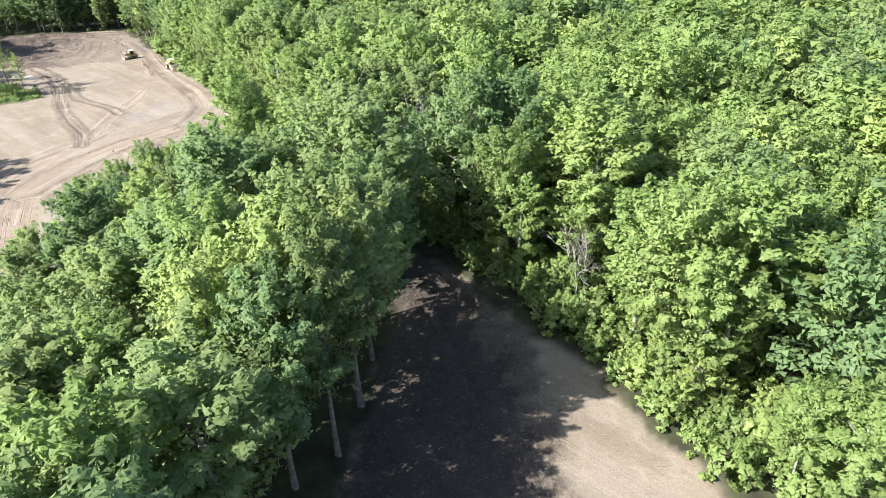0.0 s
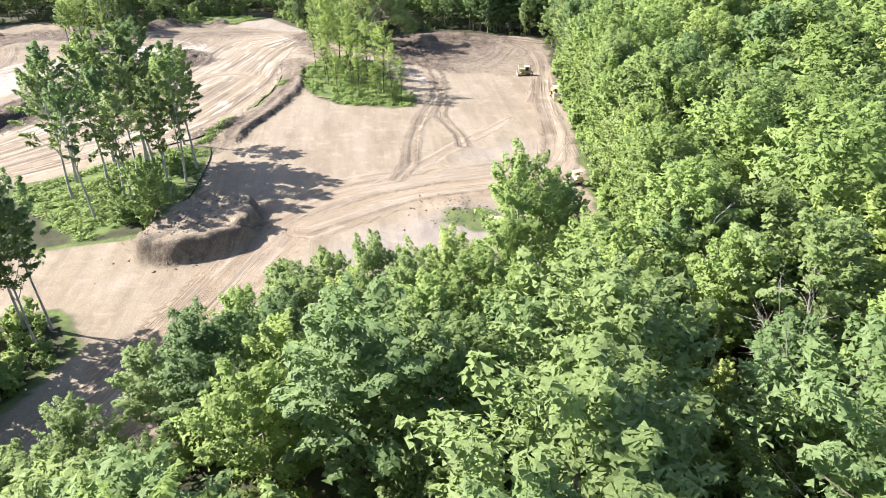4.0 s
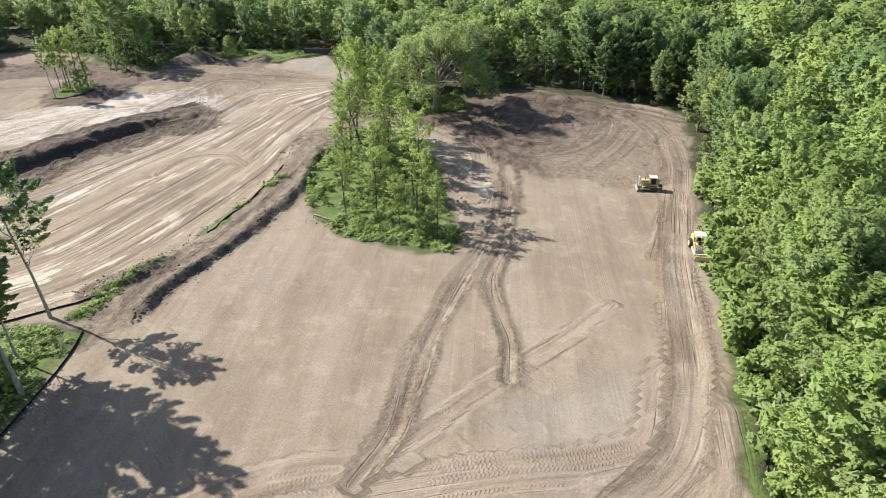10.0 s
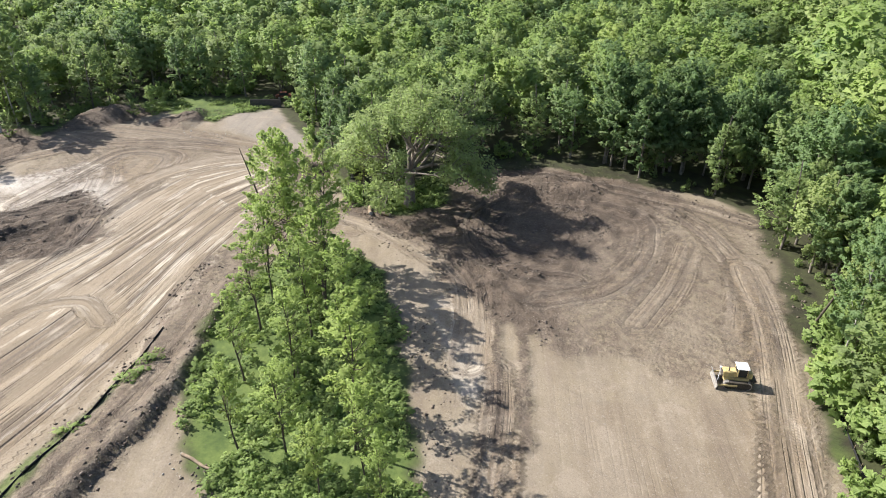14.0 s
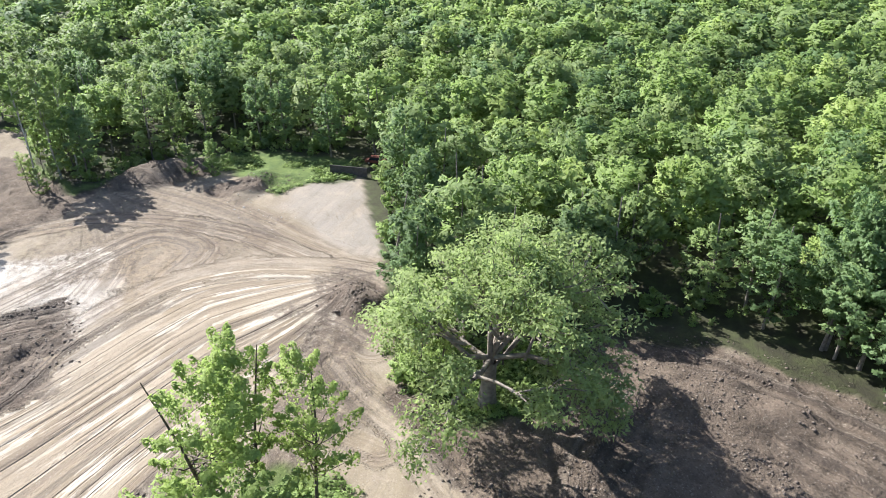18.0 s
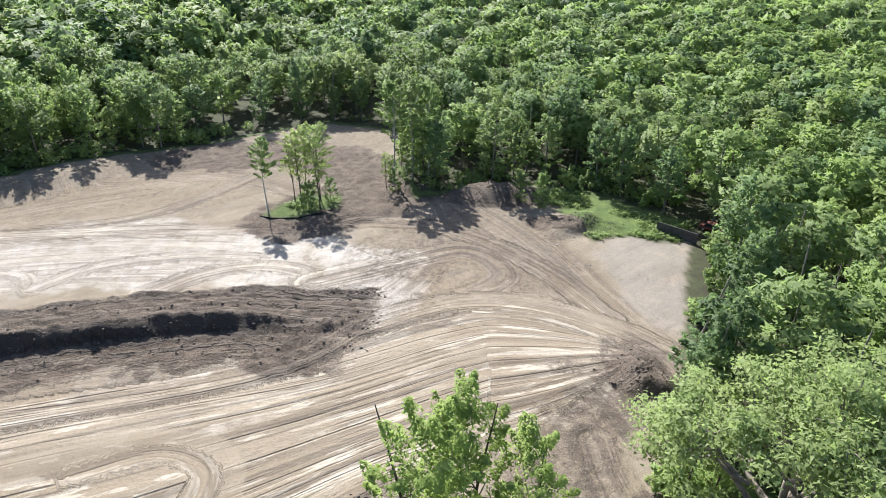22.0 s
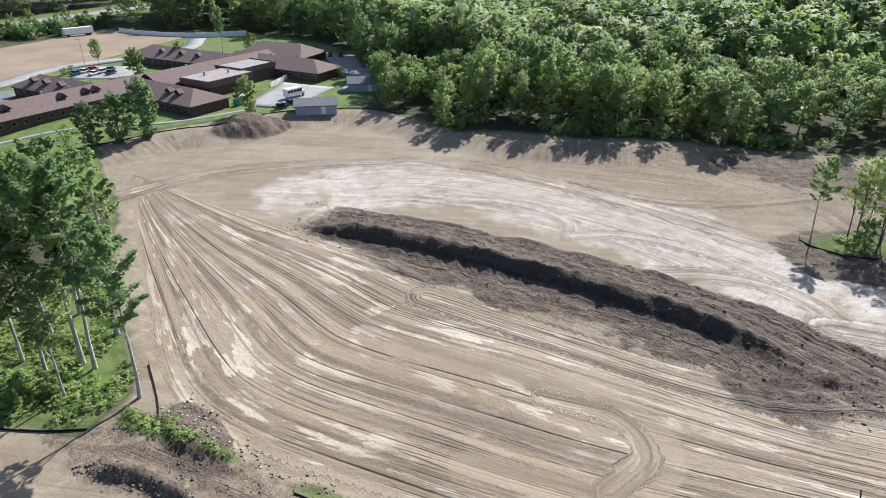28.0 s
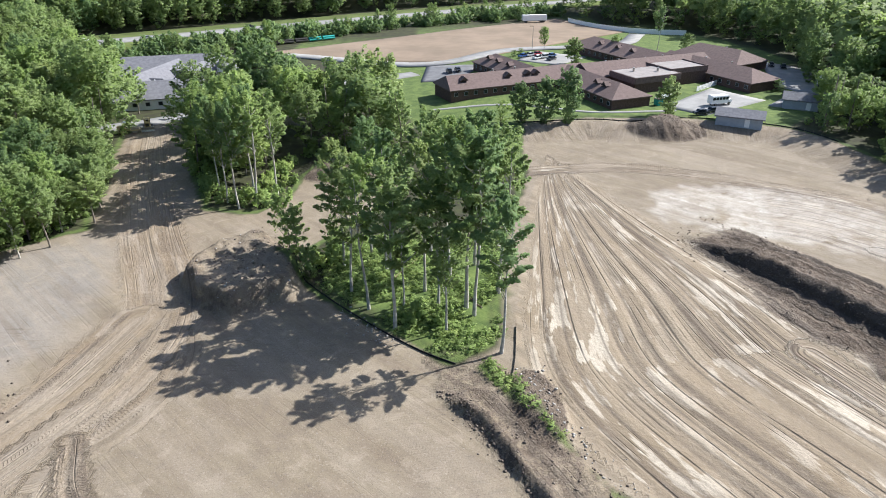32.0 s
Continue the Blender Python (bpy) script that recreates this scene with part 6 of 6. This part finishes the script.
PAINTS = {n: simple(n + "_car_paint", c, 0.3, 0.08, 1.0) for n, c in
          (("dark", (0.03, 0.035, 0.045)), ("blue", (0.04, 0.10, 0.30)), ("red", (0.30, 0.03, 0.04)), ("silver", (0.45, 0.46, 0.47)), ("white", (0.75, 0.75, 0.74)))}
for x, y, h, p in ((-124, -45, 100, "dark"), (-127, -46, 100, "dark"), (-153, -70, 40, "blue"), (-156, -72, 40, "silver"), (-159, -74, 40, "red"), (-158, -66, 40, "white"), (-161, -68, 40, "silver"),
                   (-164, -70, 40, "blue"), (-163, -64, 40, "dark"), (-240, -50, 70, "dark"), (-243, -47, 70, "dark"), (-191, 13, 10, "dark"), (-195, 11, 20, "dark")):
    car(x, y, h, PAINTS[p], p + " car parked on the paved lot")
for u, off, p in ((0.28, 3, "white"), (0.40, -3, "silver"), (0.52, 3, "dark"), (0.61, -3, "white")):
    i = int(u * (len(HIGHWAY) - 2))
    d = HIGHWAY[i + 1] - HIGHWAY[i]
    c = car(*(HIGHWAY[i] + np.array((-d[1], d[0])) / np.hypot(*d) * off), math.degrees(math.atan2(d[1], d[0])), PAINTS[p], p + " car on the far highway")
    c.location.z += 0.5

bus = tagged(new("minibus"), "white shuttle bus parked in the yard", "bus")
part("body", box((-0.5, 0, 1.75, 5.6, 2.3, 2.3), bevel=0.15), WHITE, bus)
part("bonnet", box((2.9, 0, 1.1, 1.4, 2.0, 1.1), bevel=0.15), WHITE, bus)
for s in (-1, 1):
    for i in range(5):
        part("window", box((-2.6 + i * 1.05, s * 1.17, 2.1, 0.85, 0.06, 0.75)), GLASS, bus)
    for sx in (-1.9, 2.6):
        w = part("wheel", drum(sx, s * 1.0, 0.42, 0.42, 0.3, "y", 18, 0.05), RUBBER, bus)
        part("rim", drum(sx, s * 1.16, 0.42, 0.24, 0.06, "y", 12), STEEL, w)
part("windscreen", box((2.32, 0, 2.2, 0.08, 2.0, 0.9)), GLASS, bus)
bus.matrix_world = pose(-200, 3, ground_z(-200, 3) + 0.14, 0, 0, 195)
for x, y, h, ln in ((-243, -18, 30, 8), (-172, -171, 10, 13)):
    tr = tagged(new("trailer"), "long white box trailer standing on the lot", "trailer", "white trailers")
    part("box", box((0, 0, 2.4, ln, 2.6, 2.8), bevel=0.06), WHITE, tr)
    part("chassis", box((0, 0, 0.85, ln * 0.95, 1.4, 0.25)), DARK_STEEL, tr)
    for sx in (-0.38, -0.28, 0.36):
        for s in (-1, 1):
            part("wheel", drum(ln * sx, s * 1.0, 0.5, 0.5, 0.3, "y", 16, 0.05), RUBBER, tr)
    tr.matrix_world = pose(x, y, ground_z(x, y) + 0.3, 0, 0, h)

# ---- fences, spoil and dead wood ----
def silt_fence(line, label):
    f = tagged(new("silt_fence"), label, "silt fence", "black silt fences")
    c = curve(line, 6)
    step = np.concatenate([[0], np.cumsum(np.hypot(*np.diff(c, axis=0).T))])
    at = np.arange(0, step[-1], 2.4)
    p = np.stack([np.interp(at, step, c[:, 0]), np.interp(at, step, c[:, 1])], -1)
    for a, b in zip(p[:-1], p[1:]):
        za, zb = ground_z(*a), ground_z(*b)
        n = np.array((-(b - a)[1], (b - a)[0])) / np.hypot(*(b - a)) * 0.03
        sag = rs.uniform(0.18, 0.28)
        q = [(*(a - n), za - 0.1), (*(b - n), zb - 0.1), (*(b - n), zb + sag), (*(a - n), za + 0.27), (*(a + n), za - 0.1), (*(b + n), zb - 0.1), (*(b + n), zb + sag), (*(a + n), za + 0.27)]
        part("cloth", (np.array(q), np.array([(0, 1, 2, 3), (5, 4, 7, 6), (3, 2, 6, 7), (1, 5, 6, 2), (4, 0, 3, 7), (0, 4, 5, 1)])), BLACK_CLOTH, f)
        part("stake", box((a[0], a[1], za + 0.25, 0.06, 0.06, 0.8)), TIMBER, f)


silt_fence([(-96, 98), (-104, 107.5), (-115, 118), (-122, 122.5)], "black cloth silt fence along the cleared edge")
silt_fence([(-128.6, 113), (-127.5, 121), (-126, 127)], "black cloth silt fence beside the striped field")
silt_fence([(-134, 143.5), (-139, 151), (-146, 160), (-152, 167)], "black cloth silt fence along the grassy ditch")
silt_fence([(-44, 152), (-54, 166), (-63.5, 180), (-79.5, 203), (-92, 220)], "black cloth silt fence along the wood's edge")
silt_fence([(-229, 143), (-230, 150), (-236, 157)], "black cloth silt fence round the tree islet")
silt_fence([(-142, 19), (-160, 16.5), (-172, 19), (-188, 16), (-209, 25), (-216, 38)], "black cloth silt fence on top of the bank")

# clods and stones on the heaps and ridges
CLOD = simple("broken_earth_clods", (0.15, 0.122, 0.10), 0.95, 0.4, 1.5)
STONE = simple("pale_stones", (0.36, 0.34, 0.31), 0.9, 0.25, 2.0)
base_v = np.array([(1, 0, 0), (-1, 0, 0), (0, 1, 0), (0, -1, 0), (0, 0, 1), (0, 0, -1)], float)
base_f = np.array([(0, 2, 4), (2, 1, 4), (1, 3, 4), (3, 0, 4), (2, 0, 5), (1, 2, 5), (3, 1, 5), (0, 3, 5)])


def rubble(spots, lo, hi, mat, name, label):
    ps = []
    for x, y in spots:
        r = lo + (hi - lo) * rs.rand() ** 3
        v = base_v * rs.uniform(0.6, 1.2, (6, 1)) * r * rs.uniform(0.7, 1.2, 3)
        a = rs.uniform(0, 6.28)
        v = np.stack([v[:, 0] * math.cos(a) - v[:, 1] * math.sin(a), v[:, 0] * math.sin(a) + v[:, 1] * math.cos(a), v[:, 2] * 0.75], -1)
        ps.append((v + (x, y, ground_z(x, y) + r * 0.15), base_f))
    v, f = join(ps)
    tagged(new(name, mesh_np(name, v, f, mat)), label, "rubble", kind="stuff")


def along(line, n, spread, off=0.0):
    d = np.gradient(line, axis=0)
    d /= np.linalg.norm(d, axis=1)[:, None]
    i = rs.uniform(0, len(line) - 1, n)
    k = i.astype(int)
    q = line[k] + (line[np.minimum(k + 1, len(line) - 1)] - line[k]) * (i - k)[:, None]
    return q + np.stack([-d[k, 1], d[k, 0]], -1) * (rs.normal(0, spread, n) + off)[:, None]


spots = np.vstack([along(RIDGE, 900, 0.8, 8.8), along(RIDGE, 500, 1.6, 2.5), along(RIDGE, 500, 0.9, -1.2), along(RIDGE, 400, 2.0, -5), along(BERM, 700, 0.8, -0.6), along(BERM, 250, 2.0, 3.5), along(BERM, 420, 0.8, 6.8),
                   *[np.stack([hx + rs.normal(0, rx * 0.5, n), hy + rs.normal(0, ry * 0.5, n)], -1) for (hx, hy, rx, ry, _, _, _), n in zip(HILLS, (420, 260, 260, 300, 200, 260, 60, 420, 160, 260))],
                   along(curve([(-170, 207), (-160, 205), (-148, 203), (-130, 203), (-118, 205)]), 500, 1.6), along(curve([(-168, 229), (-155, 246), (-130, 254), (-116, 250), (-100, 232)]), 500, 1.5),
                   *[along(line, 320, 1.0) for line, k, w in PIT_LINES], np.stack([rs.normal(-143, 7, 500), rs.normal(222, 6, 500)], -1),
                   along(curve([(-108, 172), (-122, 185), (-134, 192)]), 300, 1.2, -1.5), along(curve([(-160, 182), (-147, 168), (-135, 161), (-122, 159)]), 160, 0.8, 1.0)])
rubble(spots, 0.05, 0.3, CLOD, "earth_clods", "broken dark earth clods on the heaps and ridges")
spots = np.vstack([np.stack([rs.uniform(-98, -80, 160), rs.uniform(88, 108, 160)], -1), along(curve([(-129, 122), (-131, 132), (-138, 144)]), 160, 1.0), along(curve([(-234, 206), (-226, 198), (-214, 204)]), 60, 2.0), along(curve([(-126, 160), (-130, 158)]), 12, 0.5), along(curve([(-112, 116), (-104, 108)]), 120, 0.9, 0.8)])
rubble(spots, 0.06, 0.3, STONE, "stones", "pale stones scattered on the disturbed ground")


PEELED = simple("peeled_pale_wood", (0.46, 0.40, 0.31), 0.85, 0.2, 2.0)


def log(x, y, turn, ln, r):
    lg = tagged(new("log"), "felled grey log lying on the bare earth", "log", "felled logs")
    v, f = tube([(-ln / 2, 0, 0), (-ln / 6, 0.08, 0.03), (ln / 4, -0.05, 0), (ln / 2, 0.05, 0.02)], [r, r * 0.95, r * 0.85, r * 0.7], 9)
    part("bark", (v, f), PEELED if x > -60 and y > 120 else TIMBER, lg)
    for s, k in ((-1, 1.0), (1, 0.7)):
        part("cut_end", drum(s * ln / 2, 0, 0.0, r * k, 0.06, "x", 9), STONE, lg)
    lg.matrix_world = pose(x, y, ground_z(x, y) + r * 0.7, 0, 0, turn)


for x, y, a, ln, r in ((-52.5, 132.2, 10, 9.5, 0.16), (-52.0, 132.7, 13, 9, 0.14), (-51.5, 133.3, 18, 8, 0.13), (-52.8, 131.7, 7, 8.5, 0.15), (-50.8, 133.9, 24, 7, 0.12), (-51.8, 132.2, 4, 9, 0.12), (-50.5, 132.9, 15, 6.5, 0.12), (-163, 206, 150, 2.6, 0.35), (-160, 207, 30, 1.8, 0.3), (-128, 161, 20, 4, 0.18), (-113, 96, 60, 7, 0.16), (-123, 106, 120, 5, 0.12), (-45, 76, 40, 5, 0.2), (-48, 79, 110, 4, 0.16)):
    log(x, y, a, ln, r)


BARK_DEAD = simple("weathered_dead_bark", (0.30, 0.28, 0.25), 0.9, 0.35, 1.5)


def bare_kind(seed, h, forks):
    q = np.random.RandomState(seed)
    ps = []

    def grow(p, d, ln, r, depth):
        e = p + d * ln
        mid = (p + e) / 2 + q.normal(0, 0.04 * ln, 3)
        ps.append(tube([p, mid, e], [r, r * 0.8, r * 0.55], 5))
        if depth:
            for _ in range(forks):
                nd = d + q.normal(0, 0.42, 3) + (0, 0, 0.12)
                k = q.uniform(0.35, 1.0)
                grow(p + (e - p) * k, nd / np.linalg.norm(nd), ln * q.uniform(0.45, 0.7), r * 0.5, depth - 1)
    grow(np.zeros(3), np.array((q.normal(0, 0.05), q.normal(0, 0.05), 1.0)), h * 0.55, 0.17, 3)
    return smooth(mesh_np("dead_trunk", *join(ps), BARK_DEAD))


BARE = [bare_kind(500 + i, 19.0, 4) for i in range(3)]
for i, (x, y, s) in enumerate([(17, 72, 0.8), (19, 74, 0.7), (35, 78, 1.05), (37, 80, 0.95), (2, 106, 1.0), (-3, 108, 1.1), (5, 112, 0.95), (24, 120, 1.0), (48, 100, 0.9), (-22, 135, 1.0), (-16, 122, 1.1),
                               (-40, 158, 0.9), (-44, 164, 1.0), (-34, 146, 1.0), (-52, 172, 0.95), (44, 64, 0.9)]):
    t = tagged(new("dead_tree"), "leafless pale grey dead tree among green crowns", "dead tree", "dead trees")
    ob = new("dead_trunk", BARE[i % 3])
    ob.parent = t
    t.matrix_world = pose(x, y, ground_z(x, y) - 0.2, rs.uniform(-5, 5), rs.uniform(-5, 8), rs.uniform(0, 360)) @ Matrix.Diagonal((s, s, s, 1))

for x, y, h, rx, ry in ((-74.8, 195.8, 10, 14, 22), (-67.6, 186, 9, 10, 24), (-98.8, 229.6, 13, 10, 14), (-54.6, 170.2, 8, 20, 18), (-48.2, 164.8, 9, 12, 26), (-45.5, 154.8, 7, 25, 10)):
    t = tagged(new("dead_tree"), "dark bare trunk leaning out at the wood's edge", "dead tree", "leaning bare trunks")
    q = np.random.RandomState(int(h * 7 - x))
    bits = [tube([(0, 0, -0.3), (0.15, 0, h * 0.5), (0, 0.2, h)], [0.17, 0.13, 0.06], 7)]
    for z in np.linspace(0.45, 0.9, 5):
        w = q.uniform(0, 6.28)
        bits.append(tube([(0.1, 0.1, h * z), (0.5 * math.cos(w), 0.5 * math.sin(w), h * z + 0.4), (1.1 * math.cos(w), 1.1 * math.sin(w), h * z + 1.0)], [0.05, 0.035, 0.015], 5))
    part("trunk", join(bits), BARK_DARK, t)
    t.matrix_world = pose(x, y, ground_z(x, y), rx, ry, 0)

# planted trees round the school and the house
for k, i, x, y, s, w in (("garden", 1, -182, 13, 1.0, 1.1), ("garden", 0, -141, 19, 1.0, 1.1), ("garden", 2, -147, 20, 1.15, 1.1), ("garden", 0, -153, 19, 1.35, 0.95), ("garden", 1, -170, -56, 0.9, 1.3), ("sapling", 0, -188, -68, 1.1, 1.4),
                         ("slender", 3, -209, -83, 0.8, 1.1), ("maple", 3, -163, -82, 0.5, 0.9), ("maple", 0, -218, -76, 0.4, 1.3), ("maple", 3, -34, 2, 0.55, 1.25), ("sapling", 1, -225, -14, 0.5, 1.8), ("sapling", 1, -150, -72, 0.35, 2.0), ("sapling", 1, -153, -76, 0.35, 2.0), ("young", 0, -134, 40, 0.8, 1.2)):
    plant(k, i, x, y, s, rs.uniform(0, 360), w, "planted trees by the buildings")
hx = [(-10 - i * 7.5 + rs.uniform(-3, 3), -86 - i * 4.6 + rs.uniform(-6, 6)) for i in range(26)] + [(30 + rs.uniform(-25, 20), -70 + rs.uniform(-10, 10)) for i in range(10)]
for x, y in hx:
    plant("sapling", rs.randint(5), x, y + (0 if x > -60 else -16), rs.uniform(0.6, 1.5), rs.uniform(0, 360), rs.uniform(0.9, 1.4), "small trees along the highway")
pole = tagged(new("light_pole"), "tall grey light pole at the car park", "light pole")
part("shaft", (tube([(0, 0, 0), (0, 0, 9)], [0.12, 0.07], 8)), STEEL, pole)
part("lamp_head", box((0.7, 0, 9, 1.5, 0.3, 0.14), bevel=0.03), DARK_STEEL, pole)
pole.matrix_world = pose(-159, -87, ground_z(-159, -87) + 0.3)
for i in range(5):
    pk = tagged(new("pipe_stack"), "bundle of teal plastic drain pipes" if i > 2 else "bundle of black plastic drain pipes", "pipes", "stacked drain pipes")
    for a, b in ((-0.8, 0.4), (0, 0.4), (0.8, 0.4), (-0.4, 1.1), (0.4, 1.1)):
        part("pipe", drum(0, a, b, 0.39, 5.6, "x", 12), TEAL if i > 2 else RUBBER, pk)
    x, y = -49 - i * 5.6, -108 - i * 3.4
    pk.matrix_world = pose(x, y, ground_z(x, y) + 0.4, 0, 0, 31)
car(-233, 227, 60, simple("rusty_red_paint", (0.17, 0.06, 0.04), 0.6, 0.3, 2.0), "rust-red vehicle parked behind the timber wall")
